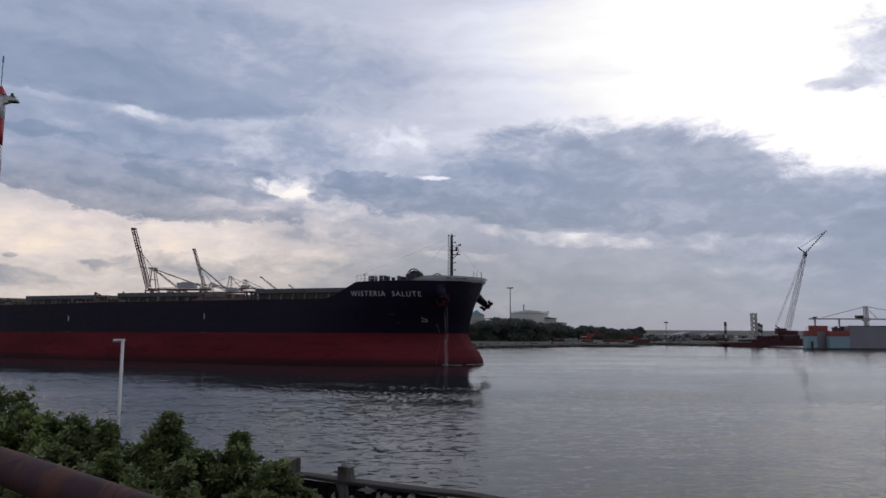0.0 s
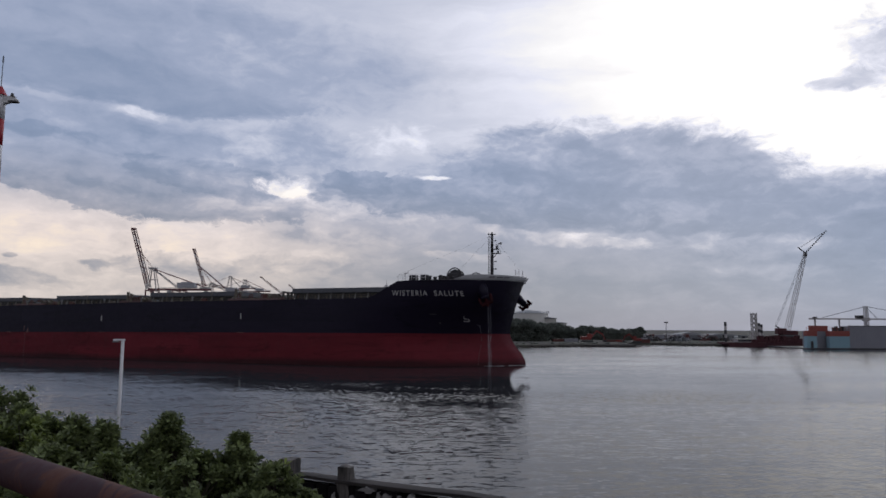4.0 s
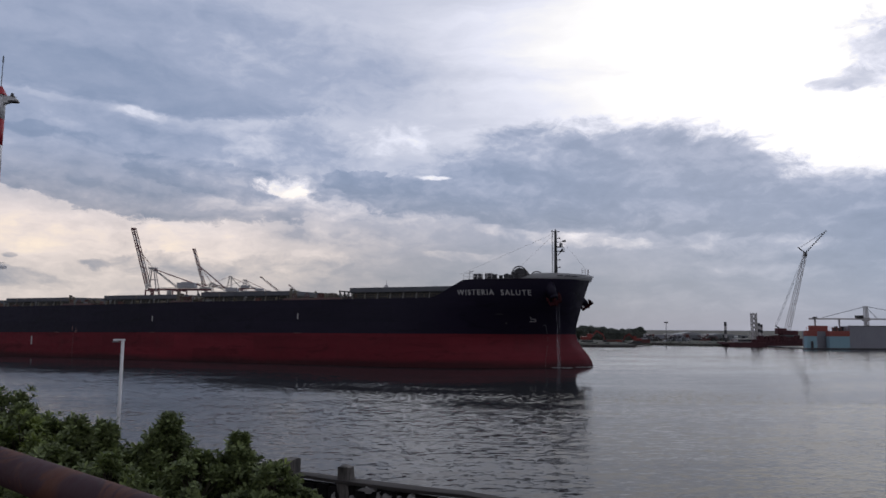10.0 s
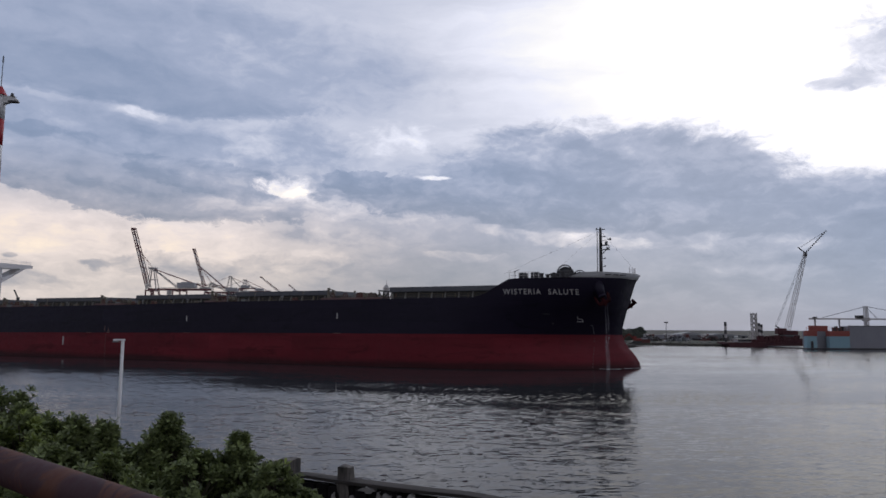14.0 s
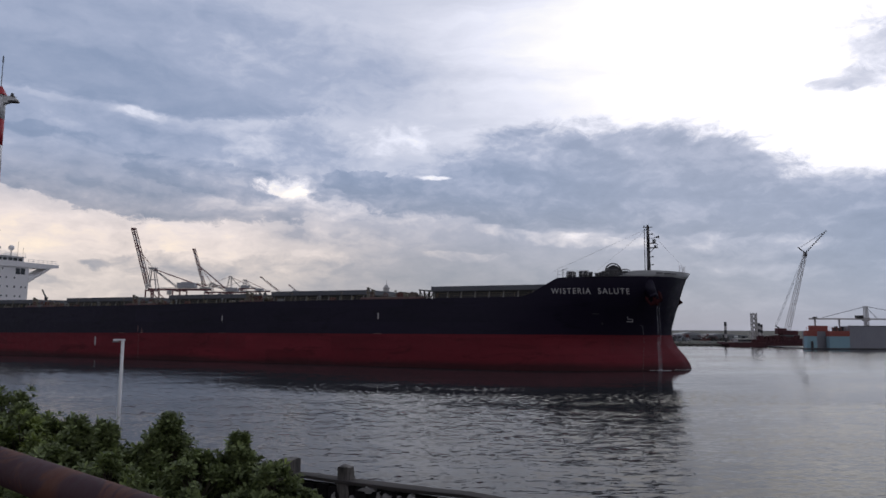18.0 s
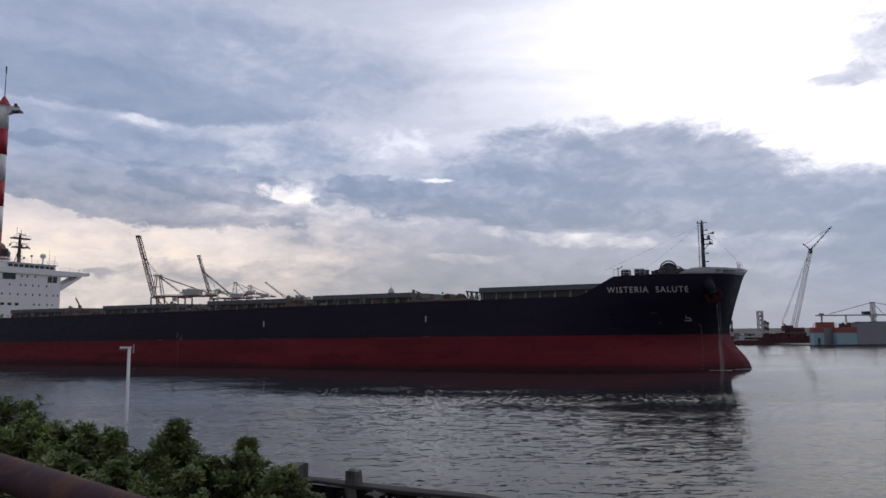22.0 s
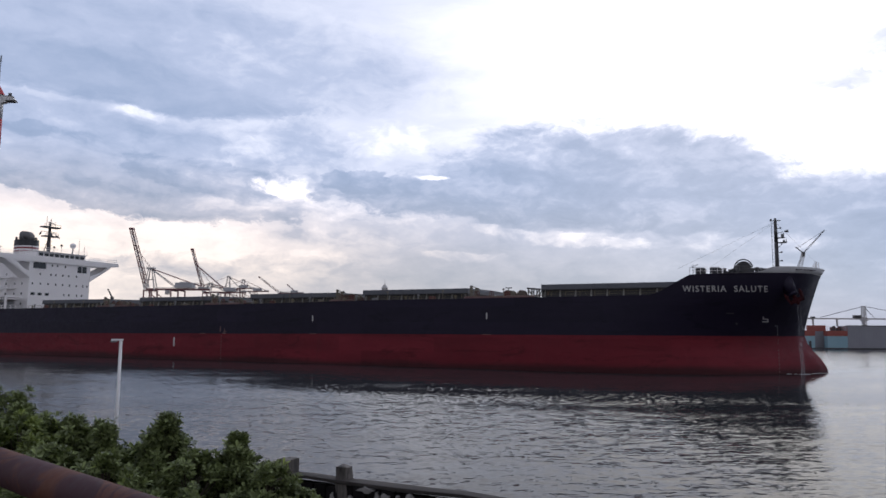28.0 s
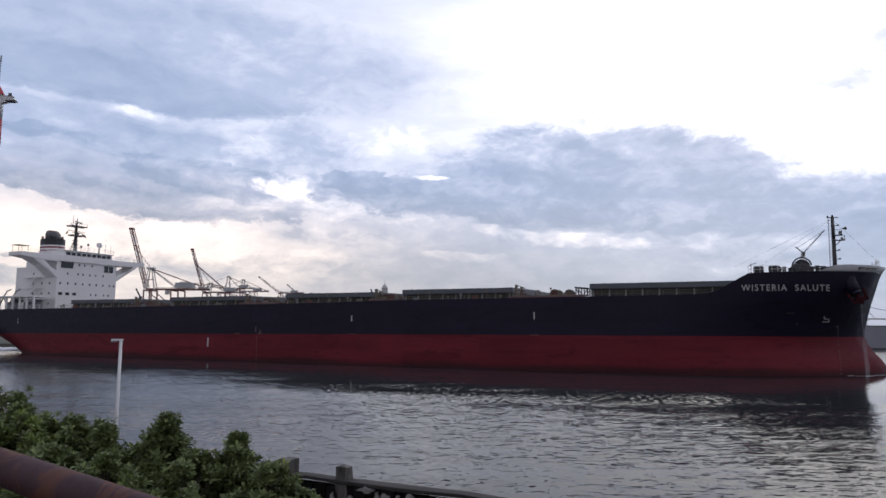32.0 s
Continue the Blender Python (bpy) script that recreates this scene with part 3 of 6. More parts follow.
def make_hull():
    lv = [0, 0.12, 0.25, 0.38, 0.5, 0.63, 0.76, 0.88, 1.0]
    part("lower_hull", hull_shell(lambda s: -3.5, red_line, lv), RED_HULL, ship, "dull red antifouling paint with scuffs", True)
    part("upper_hull", hull_shell(red_line, sheer, lv), BLACK_HULL, ship, "black painted side plating", True)
    bm = B()
    cols = []
    for u in U:
        s, y, z = hull_point(u, 1.0, red_line, sheer)
        cols.append([bm.verts.new((s, side * (y - 0.02), z - 0.06)) for side in (-1, 1)])
    for a, b in zip(cols, cols[1:]):
        bm.faces.new((a[0], b[0], b[1], a[1]))
    part("deck", bm, DECK, ship, "rust-stained dark deck plating")
    # bulwark round the bow, a thin wall with thickness
    bm = B()
    def rim(s):
        return sheer(s) + along(s, (33.5, 0.03), (38.4, 0.05), (40.2, 0.8), (42, 0.9), (44, 0.88), (48, 0.76))
    us = [0.0 + i / 28 for i in range(29)]
    ring = []
    for side in (-1, 1):
        for w in (us if side < 0 else us[::-1]):
            s = 33.5 + (stem(14.3) - 33.5) * (1 - (1 - w) ** 1.6)
            y = breadth(s, 14.2)
            over = stem(15.4) - stem(14.3)
            k = step(s, 40, 47.4)
            lo = (s, side * y, sheer(s))
            hi = (s + over * k, side * (y + 0.25 * (1 - k)), rim(s))
            inn = (s + over * k - 0.12 * k, side * max(0, y + 0.05 * (1 - k) - 0.02), rim(s))
            inl = (s - 0.15, side * max(0, y - 0.2), sheer(s))
            ring.append([bm.verts.new(p) for p in (lo, hi, inn, inl)])
    for a, b in zip(ring, ring[1:]):
        for i in range(3):
            bm.faces.new((a[i], b[i], b[i + 1], a[i + 1]))
    bmesh.ops.remove_doubles(bm, verts=bm.verts, dist=0.002)
    bmesh.ops.recalc_face_normals(bm, faces=bm.faces)
    part("bulwark", bm, BULWARK, ship, "light grey bow bulwark", True)
    for i, (s, w) in enumerate(((38.6, 0.9), (43.6, 0.62), (44.6, 0.62), (45.4, 0.5))):
        bm = B()
        bar(bm, on_side(s - w / 2, 14.62, 0.17 if s < 40 else 0.1), on_side(s + w / 2, 14.66, 0.17 if s < 40 else 0.1), 0.5, 0.12)
        part("mooring_port", bm, STEEL, ship, "dark oval mooring port in the bulwark")


def letters(text, s0, s1, z0, height, material):
    """Painted words wrapped on the plating, one part for each letter."""
    name = "letter"
    cu = bpy.data.curves.new(name, "FONT")
    cu.body, cu.size, cu.space_character, cu.offset = text, 1.0, 1.26, 0.013
    ob = bpy.data.objects.new(name, cu)
    scene.collection.objects.link(ob)
    me = bpy.data.meshes.new_from_object(ob.evaluated_get(bpy.context.evaluated_depsgraph_get()))
    bpy.data.objects.remove(ob)
    bm = B()
    bm.from_mesh(me)
    xs, ys = [v.co.x for v in bm.verts], [v.co.y for v in bm.verts]
    x0, x1, y0, y1 = min(xs), max(xs), min(ys), max(ys)
    for v in bm.verts:
        s = s0 + (s1 - s0) * (v.co.x - x0) / (x1 - x0)
        z = z0 + height * (v.co.y - y0) / (y1 - y0) + (s - s0) * 0.0
        v.co = on_side(s, z, 0.06)
    bmesh.ops.recalc_face_normals(bm, faces=bm.faces)
    left = set(bm.verts)
    while left:
        isle, front = set(), [min(left, key=lambda v: v.co.x)]
        while front:
            v = front.pop()
            if v not in isle:
                isle.add(v)
                front += [e.other_vert(v) for e in v.link_edges]
        left -= isle
        out = B()
        twin = {v: out.verts.new(v.co) for v in isle}
        for f in {f for v in isle for f in v.link_faces}:
            out.faces.new([twin[v] for v in f.verts])
        part(name, out, material, ship, "white painted letter of the ship's name")


def make_marks():
    letters("WISTERIA  SALUTE", 28.85, 39.6, 11.42, 0.86, WHITE_MARK)
    for s, z, h in ((0, 8.15, 1.0), (-32.45, 7.76, 1.0), (-120.9, 7.3, 1.2)):
        part("tug_mark", plate_mark(B(), s - 0.1, s + 0.1, z - h / 2, z + h / 2), WHITE_MARK, ship, "white vertical bar on the black plating")
    part("tug_mark", plate_mark(B(), -64.68, -64.34, 2.5, 4.2), WHITE_MARK, ship, "white vertical bar on the red plating")
    # load line and draught marks amidships
    bm = B()
    plate_mark(bm, -53.2, -53.02, 5.3, 6.3), plate_mark(bm, -52.2, -52.05, 4.9, 5.9), plate_mark(bm, -52.6, -51.8, 5.0, 5.12)
    plate_mark(bm, -52.4, -51.7, 5.3, 5.42)
    part("load_line_mark", bm, FAINT, ship, "small worn load line bars")
    for i in range(9):
        part("draught_mark", plate_mark(B(), -52.9, -52.7, 0.3 + i * 0.52, 0.5 + i * 0.52), FAINT, ship, "small faded draught mark")
    for s in (0, -32.3, -57.5):
        part("waterline_mark", plate_mark(B(), s - 0.7, s + 0.7, red_line(s) - 0.02, red_line(s) + 0.08), FAINT, ship, "faint scraped bar at the paint line")
    # bulbous-bow and thruster symbols at the bow
    bm = B()
    plate_mark(bm, 38.6, 39.5, 7.3, 7.42), plate_mark(bm, 39.36, 39.48, 7.42, 7.75), plate_mark(bm, 38.8, 39.4, 7.7, 7.8)
    plate_mark(bm, 38.8, 38.9, 7.8, 8.15)
    part("bulb_mark", bm, WHITE_MARK, ship, "small white bulbous-bow symbol")
    bm = B()
    plate_mark(bm, 40.58, 40.65, 5.4, 6.8), plate_mark(bm, 40.3, 40.6, 6.74, 6.82)
    part("thruster_mark", bm, GREY, ship, "faded thruster symbol at the bow")
    for i in range(10):
        part("draught_mark", plate_mark(B(), 40.58, 40.7, 0.2 + i * 0.5, 0.42 + i * 0.5), FAINT, ship, "small faded draught bar at the bow")
    for s0, s1, z0, z1 in ((34.2, 35.2, 8.42, 8.56), (35.3, 35.55, 6.9, 7.2)):
        part("hull_fitting", plate_mark(B(), s0, s1, z0, z1), STEEL, ship, "small dark fitting on the black bow")


HATCHES = [(-110.0, 20.5), (-79.6, 20.0), (-50.4, 19.6), (-25.3, 20.2), (7.3, 20.6)]


def make_hatches():
    stay = to_mesh("stay", prism(B(), [(-0.55, 0), (0, 0), (0, 1.15), (-0.12, 1.15)], "x", -0.09, 0.09), STAYGREY)
    for n, (s, length) in enumerate(HATCHES):
        z = sheer(s + length / 2) if n < 4 else 11.15
        w = 11.4
        hatch = new("hatch")
        hatch.parent = ship
        hatch.matrix_basis = Matrix.Translation((s, 0, z - 0.1))
        tagged(hatch, "grey cargo hatch with its cover closed")
        bm = B()
        for y0, y1 in ((-w, -w + 0.25), (w - 0.25, w)):
            box(bm, 0.2, length - 0.2, y0 + 0.3 * (y0 < 0), y1 + 0.3 * (y0 < 0) - 0.3 * (y0 > 0), 0, 1.25)
        box(bm, 0.2, 0.45, -w + 0.5, w - 0.5, 0, 1.25), box(bm, length - 0.45, length - 0.2, -w + 0.5, w - 0.5, 0, 1.25)
        part("coaming", bm, COAMING, hatch, "dark steel hatch coaming")
        for k in range(2):       # two leaves that part along the ship
            bm = B()
            x0, x1 = length * k / 2 + 0.03, length * (k + 1) / 2 - 0.03
            prism(bm, [(-w, 1.27), (w, 1.27), (w, 2.05), (0, 2.22 + 0.06 * (k if n == 4 else 0)), (-w, 2.05)], "x", x0, x1)
            for i in range(1, 5):
                xx = x0 + (x1 - x0) * i / 5
                box(bm, xx - 0.05, xx + 0.05, -w - 0.06, -w + 0.02, 1.3, 2.0)
            part("cover_panel", bm, HATCH, hatch)
        for y0 in (-w - 0.14, w):
            part("coaming_rail", box(B(), 0, length, y0, y0 + 0.14, 1.16, 1.27), COAMING, hatch, "dark runway along the coaming top")
        for i in range(9):
            piece("stay", stay, hatch, Matrix.Translation((0.6 + (length - 1.2) * i / 8, -w + 0.32, 0)))
        # guard rail abreast of the hatch
        bm = B()
        for zz in (0.32, 0.7):
            bar(bm, (0.5, -HALF + 1.2, zz), (length - 0.5, -HALF + 1.2, zz), 0.045)
        for i in range(10):
            x = 0.5 + (length - 1.0) * i / 9
            bar(bm, (x, -HALF + 1.2, 0), (x, -HALF + 1.2, 0.7), 0.05)
        part("guard_rail", bm, YELLOW, hatch, "dull yellow-grey deck rail")


def make_deck_gear():
    rng = random.Random(4)
    gaps = [(-89.2, -79.9), (-59.4, -50.7), (-30.6, -25.5), (-4.8, 7.0)]
    for a, b in gaps:
        mid = (a + b) / 2
        z = sheer(mid) - 0.06
        # winch
        for y in (-10.5, -2.5):
            w = new("deck_winch")
            w.parent = ship
            w.matrix_basis = Matrix.Translation((mid + rng.uniform(-1.0, 1.0), y, z))
            tagged(w, "rust-red mooring winch with buff drum")
            bm = B()
            box(bm, -1.0, 1.0, -1.6, 1.6, 0, 0.25), box(bm, -0.5, 0.5, -1.5, -1.25, 0.2, 1.3), box(bm, -0.5, 0.5, 1.25, 1.5, 0.2, 1.3)
            box(bm, -0.7, 0.6, 1.5, 2.3, 0.2, 1.1, bevel=0.08)
            part("winch_frame", bm, RUSTRED, w)
            bm = B()
            rod(bm, (0, -1.25, 0.85), (0, 1.25, 0.85), 0.38, seg=12)
            for y2 in (-1.2, 0, 1.2):
                rod(bm, (0, y2 - 0.06, 0.85), (0, y2 + 0.06, 0.85), 0.68, seg=14)
            part("drum", bm, BUFF, w)
        # low ventilator heads, hydraulic post, hand wheels, cable reel, pipework
        for k in range(2):
            x, y = rng.uniform(a + 0.6, b - 0.6), rng.uniform(-9.5, -4)
            bm = B()
            h = rng.uniform(0.7, 1.1)
            rod(bm, (x, y, z), (x, y, z + h), 0.24, seg=10), rod(bm, (x, y, z + h), (x, y, z + h + 0.3), 0.45, 0.36, seg=12)
            part("ventilator", bm, GREY, ship)
        bm = B()
        x = a + 0.5
        box(bm, x, x + 0.35, -12.6, -12.2, z, z + 2.3), box(bm, x + 0.9, x + 1.25, -12.6, -12.2, z, z + 1.9), box(bm, x - 0.1, x + 1.5, -12.7, -12.1, z + 1.3, z + 1.5)
        box(bm, x + 0.3, x + 1.0, -12.9, -12.4, z + 0.5, z + 1.1, bevel=0.06), bar(bm, (x + 0.2, -12.4, z + 2.2), (x + 1.6, -12.4, z + 1.7), 0.12)
        part("hydraulic_post", bm, BUFF, ship, "buff hydraulic post at the hatch end")
        for k in range(3):
            bm = B()
            x, y = a + 2.0 + k * (b - a) * 0.2, -13.2 + 0.3 * k
            rod(bm, (x, y, z), (x, y, z + 0.75), 0.07, seg=6)
            for i in range(12):
                p, q = i * math.tau / 12, (i + 1) * math.tau / 12
                bar(bm, (x + 0.42 * math.cos(p), y, z + 0.9 + 0.42 * math.sin(p)), (x + 0.42 * math.cos(q), y, z + 0.9 + 0.42 * math.sin(q)), 0.1)
            bar(bm, (x - 0.4, y, z + 0.9), (x + 0.4, y, z + 0.9), 0.07), bar(bm, (x, y, z + 0.5), (x, y, z + 1.3), 0.07)
            part("hand_wheel", bm, RUSTRED, ship, "rust-red valve hand wheel")
        bm = B()
        x = b - 2.6
        for dy in (-0.6, 0.5):
            rod(bm, (x, -12.0 + dy, z + 0.72), (x, -11.9 + dy, z + 0.72), 0.68, seg=18)
        rod(bm, (x, -12.5, z + 0.72), (x, -11.4, z + 0.72), 0.42, seg=14)
        part("cable_reel", bm, DECK, ship, "brown rope reel on the deck")
        for y, zz in ((-13.9, 0.25), (-13.5, 0.45), (-10.2, 0.6)):
            bm = B()
            rod(bm, (a, y, z + zz), (b, y, z + zz), 0.09, seg=8)
            for i in range(4):
                x = a + (b - a) * (i + 0.5) / 4
                bar(bm, (x, y, z), (x, y, z + zz), 0.1)
            part("deck_pipe", bm, FAINT, ship, "dull pinkish pipe along the deck")
        bm = B()
        for zz in (0.4, 0.8):
            bar(bm, (a, -14.9, z + zz), (b, -14.9, z + zz), 0.04)
        for i in range(6):
            x = a + (b - a) * i / 5
            bar(bm, (x, -14.9, z), (x, -14.9, z + 0.8), 0.05)
        part("guard_rail", bm, YELLOW, ship)
    # air pipes, lockers and lamp posts along the side of the main deck
    for i in range(44):
        x, y = -112 + i * 2.66 + rng.uniform(-0.9, 0.9), rng.uniform(-14.2, -12.6)
        z = sheer(x) - 0.06
        kind = i % 4
        if kind < 2:
            bm = rod(B(), (x, y, z), (x, y, z + 0.55 + 0.3 * kind), 0.11, seg=8)
            rod(bm, (x, y, z + 0.5 + 0.3 * kind), (x, y, z + 0.75 + 0.3 * kind), 0.24, 0.2, 10)
            part("air_pipe", bm, (YELLOW, GREY)[kind], ship, "short air pipe with a round head")
        elif kind == 2:
            part("deck_locker", box(B(), x - 0.5, x + 0.5, y - 0.3, y + 0.3, z, z + rng.uniform(0.5, 0.9), bevel=0.05), (BUFF, GREY, RUSTRED)[i % 3], ship, "small painted deck locker")
        else:
            part("lamp_stand", box(rod(B(), (x, y, z), (x, y, z + 1.5), 0.05, seg=6), x - 0.14, x + 0.14, y - 0.12, y + 0.12, z + 1.4, z + 1.62), BUFF, ship, "thin deck lamp stand")
    # truss platform ahead of the fore hatch
    bm = B()
    z = sheer(5) - 0.06
    for y in (-11.0, -9.4):
        bar(bm, (4.9, y, z + 1.75), (7.1, y, z + 1.55), 0.22)
        for x in (5.1, 6.0, 6.9):
            bar(bm, (x, y, z), (x, y, z + 1.65), 0.15)
        bar(bm, (5.1, y, z + 1.6), (6.0, y, z), 0.13), bar(bm, (6.0, y, z), (6.9, y, z + 1.5), 0.13)
    for i in range(4):
        bar(bm, (5.0 + i * 0.66, -11, z + 1.75 - i * 0.06), (5.0 + i * 0.66, -9.4, z + 1.75 - i * 0.06), 0.1)
    part("platform_frame", bm, STEEL, ship, "black steel truss platform")
    # folded derricks
    for s, y, L, ang in ((-101.4, 0, 2.6, 128), (-43.2, 8, 0.9, 105), (-41.9, 8, 0.5, 90), (-140.0, 6, 5.2, 128)):
        z = sheer(s) + (1.9 if s > -120 else 1.2)
        d = new("deck_derrick")
        d.parent = ship
        tagged(d, "small black hose crane with its jib raised")
        d.matrix_basis = Matrix.Translation((s, y, z))
        bm = B()
        rod(bm, (0, 0, -2.0), (0, 0, 1.0), 0.28, seg=10), box(bm, -0.3, 0.3, -0.3, 0.3, 0.7, 1.25, bevel=0.05)
        part("pedestal", bm, STEEL, d)
        bm = B()
        bar(bm, (0, 0, 1.0), (L * math.cos(radians(ang)), 0, 1.0 + L * math.sin(radians(ang))), 0.26, 0.24)
        part("jib", bm, STEEL, d)


def make_forecastle():
    def fz(s):
        return sheer(s) - 0.06
    mast = new("foremast")
    mast.parent = ship
    mast.matrix_basis = Matrix.Translation((41.05, 0, fz(41)))
    tagged(mast, "dark grey foremast with lamp platforms")
    bm = B()
    rod(bm, (0, 0, 0), (0, 0, 5.5), 0.31, 0.27, 12), rod(bm, (0, 0, 5.5), (0, 0, 8.95), 0.27, 0.22, 12)
    part("mast_tube", bm, STEEL, mast, "", True)
    bm = B()
    for z, w in ((5.35, 1.3), (6.1, 1.0)):
        box(bm, 0.2, w + 0.2, -0.55, 0.55, z, z + 0.08)
        for y in (-0.5, 0.5):
            bar(bm, (w + 0.1, y, z), (w + 0.1, y, z + 0.7), 0.05)
        bar(bm, (w + 0.1, -0.5, z + 0.7), (w + 0.1, 0.5, z + 0.7), 0.05)
    bar(bm, (0.2, 0, 4.6), (1.0, 0, 5.4), 0.1)
    part("platform", bm, STEEL, mast)
    for x, z0, z1, r in ((0.9, 6.15, 6.75, 0.22), (1.1, 5.4, 5.8, 0.18)):
        part("mast_lamp", rod(B(), (x, 0, z0), (x, 0, z1), r, seg=10), GREY, mast)
    bm = B()
    box(bm, -0.75, 0.75, -0.1, 0.1, 8.75, 8.86), rod(bm, (-0.6, 0, 8.8), (-0.6, 0, 9.1), 0.12, seg=8), rod(bm, (0, 0, 8.9), (0, 0, 9.2), 0.14, seg=8)
    part("masthead_lamp", bm, STEEL, mast)
    bm = B()
    for i in range(17):
        box(bm, -0.62, -0.4, -0.22, 0.22, 0.4 + i * 0.5, 0.44 + i * 0.5)
    for y in (-0.22, 0.22):
        bar(bm, (-0.62, y, 0.2), (-0.55, y, 8.6), 0.05)
    part("ladder", bm, STEEL, mast)
    for end in ((-13.2, -11.5, 0.9), (-13.2, 11.5, 0.9), (5.4, -0.5, 1.9)):
        part("stay_wire", rod(B(), (0, 0, 8.6), end, 0.011, seg=5), STEEL, mast)
    for z in (2.6, 3.9, 7.6):
        part("lamp_bracket", box(bar(B(), (0.2, 0, z), (0.75, 0, z), 0.09), 0.55, 0.8, -0.12, 0.12, z - 0.06, z + 0.14), STEEL, mast)
    part("signal_horn", rod(bar(B(), (0.2, 0, 6.9), (1.4, 0, 7.1), 0.07), (1.2, 0, 7.08), (1.75, 0, 7.15), 0.08, 0.24, 10), STEEL, mast, "dark trumpet-shaped signal horn")
    # windlass
    for y in (-5.6, 5.6):
        w = new("windlass")
        w.parent = ship
        w.matrix_basis = Matrix.Translation((36.5, y, fz(36.5)))
        tagged(w, "dark anchor windlass with arched guard")
        bm = B()
        box(bm, -1.4, 1.4, -1.5, 1.5, 0, 0.3), box(bm, -0.6, 0.9, -1.4, -0.9, 0.3, 1.6, bevel=0.12), box(bm, -0.9, 0.9, 0.9, 1.6, 0.3, 1.3, bevel=0.1)
        part("winch_frame", bm, STEEL, w)
        bm = B()
        rod(bm, (0, -0.95, 1.15), (0, 0.95, 1.15), 0.75, seg=18)
        for y2 in (-0.9, 0.1, 0.85):
            rod(bm, (0, y2 - 0.08, 1.15), (0, y2 + 0.08, 1.15), 1.12, seg=20)
        part("drum", bm, STEEL, w, "", True)
        bm = B()
        pts = [(1.25 * math.cos(radians(a)), 1.15 + 1.35 * math.sin(radians(a))) for a in range(10, 181, 17)]
        for a, b in zip(pts, pts[1:]):
            bar(bm, (a[0], -1.1, a[1]), (b[0], -1.1, b[1]), 0.18)
        part("arch_guard", bm, STEEL, w)
        bm = B()
        bar(bm, (1.2, 0.4, 1.2), (3.2, 0.4, 0.75), 0.3), box(bm, 2.6, 3.6, -0.1, 0.9, 0, 1.2, bevel=0.1)
        part("chain_stopper", bm, STEEL, w)
    # ventilator boxes, bollards, lockers
    for s, y in ((31.0, -11.4), (32.9, -11.2), (31.0, 11.4), (32.9, 11.2)):
        v = new("vent_box")
        v.parent = ship
        v.matrix_basis = Matrix.Translation((s, y, fz(s)))
        bm = B()
        box(bm, -0.66, 0.66, -0.6, 0.6, 0, 1.15, bevel=0.14)
        part("casing", bm, STEEL, v)
        bm = B()
        for i in range(4):
            box(bm, -0.45, 0.45, -0.66, -0.59, 0.32 + i * 0.17, 0.41 + i * 0.17)
        part("louvre", bm, FUNNEL_BLACK, v)
    for s, y in ((33.8, -11.8), (35.6, -10.4), (39.4, -8.2), (40.2, -4.0), (34.6, -6.2), (42.6, 3.0)):
        bm = B()
        for dx in (-0.35, 0.35):
            rod(bm, (s + dx, y, fz(s)), (s + dx, y, fz(s) + 0.8), 0.2, seg=10), rod(bm, (s + dx, y, fz(s) + 0.8), (s + dx, y, fz(s) + 0.92), 0.27, seg=10)
        box(bm, s - 0.8, s + 0.8, y - 0.35, y + 0.35, fz(s), fz(s) + 0.12)
        part("bollard", bm, STEEL, ship)
    for s, y, r, h in ((34.2, -12.2, 0.24, 0.85), (35.0, -11.8, 0.3, 0.7), (35.9, -11.5, 0.24, 0.95), (37.6, -9.9, 0.28, 0.9), (38.3, -9.3, 0.24, 1.05), (39.2, -6.2, 0.3, 1.0)):
        bm = B()
        rod(bm, (s, y, fz(s)), (s, y, fz(s) + h), r * 0.7, seg=10), rod(bm, (s, y, fz(s) + h * 0.25), (s, y, fz(s) + h * 0.9), r, seg=12), rod(bm, (s, y, fz(s) + h * 0.9), (s, y, fz(s) + h), r * 1.3, seg=12)
        part("fairlead_roller", bm, STEEL, ship)
    bm = B()
    rod(bm, (33.4, -11.6, fz(33) + 0.62), (33.4, -11.3, fz(33) + 0.62), 0.5, seg=16), box(bm, 33.0, 33.8, -11.7, -11.2, fz(33), fz(33) + 0.3)
    part("hose_reel", bm, GREY, ship)
    bm = B()
    box(bm, 35.2, 36.2, -9.5, -8.4, fz(35), fz(35) + 1.0, bevel=0.1), rod(bm, (35.7, -7.4, fz(35)), (35.7, -7.4, fz(35) + 1.3), 0.3, seg=10)
    ball(bm, (35.7, -7.4, fz(35) + 1.35), 0.42, 1)
    part("ventilator", bm, STEEL, ship)
    # rails: low on the forecastle edge, tall stanchions at the stem
    bm = B()
    for s0, s1 in ((29.8, 31.5), (31.5, 34.2)):
        for k in (0.5, 1.0):
            bar(bm, (s0, -breadth(s0, 13.9) + 0.2, fz(max(s0, 30)) + k), (s1, -breadth(s1, 13.9) + 0.2, fz(max(s1, 30)) + k), 0.045)
    for i in range(7):
        s = 29.8 + i * 0.72
        bar(bm, (s, -breadth(s, 13.9) + 0.2, fz(s)), (s, -breadth(s, 13.9) + 0.2, fz(max(s, 30)) + 1.0), 0.05)
    part("guard_rail", bm, WHITE, ship)
    for y in (-2.4, -1.2, 0, 1.2, 2.4):
        s = 46.6 - abs(y) * 0.25
        part("stanchion", bar(B(), (s, y, fz(46)), (s, y, fz(46) + 2.1), 0.09), WHITE, ship, "white stanchion at the stem head")
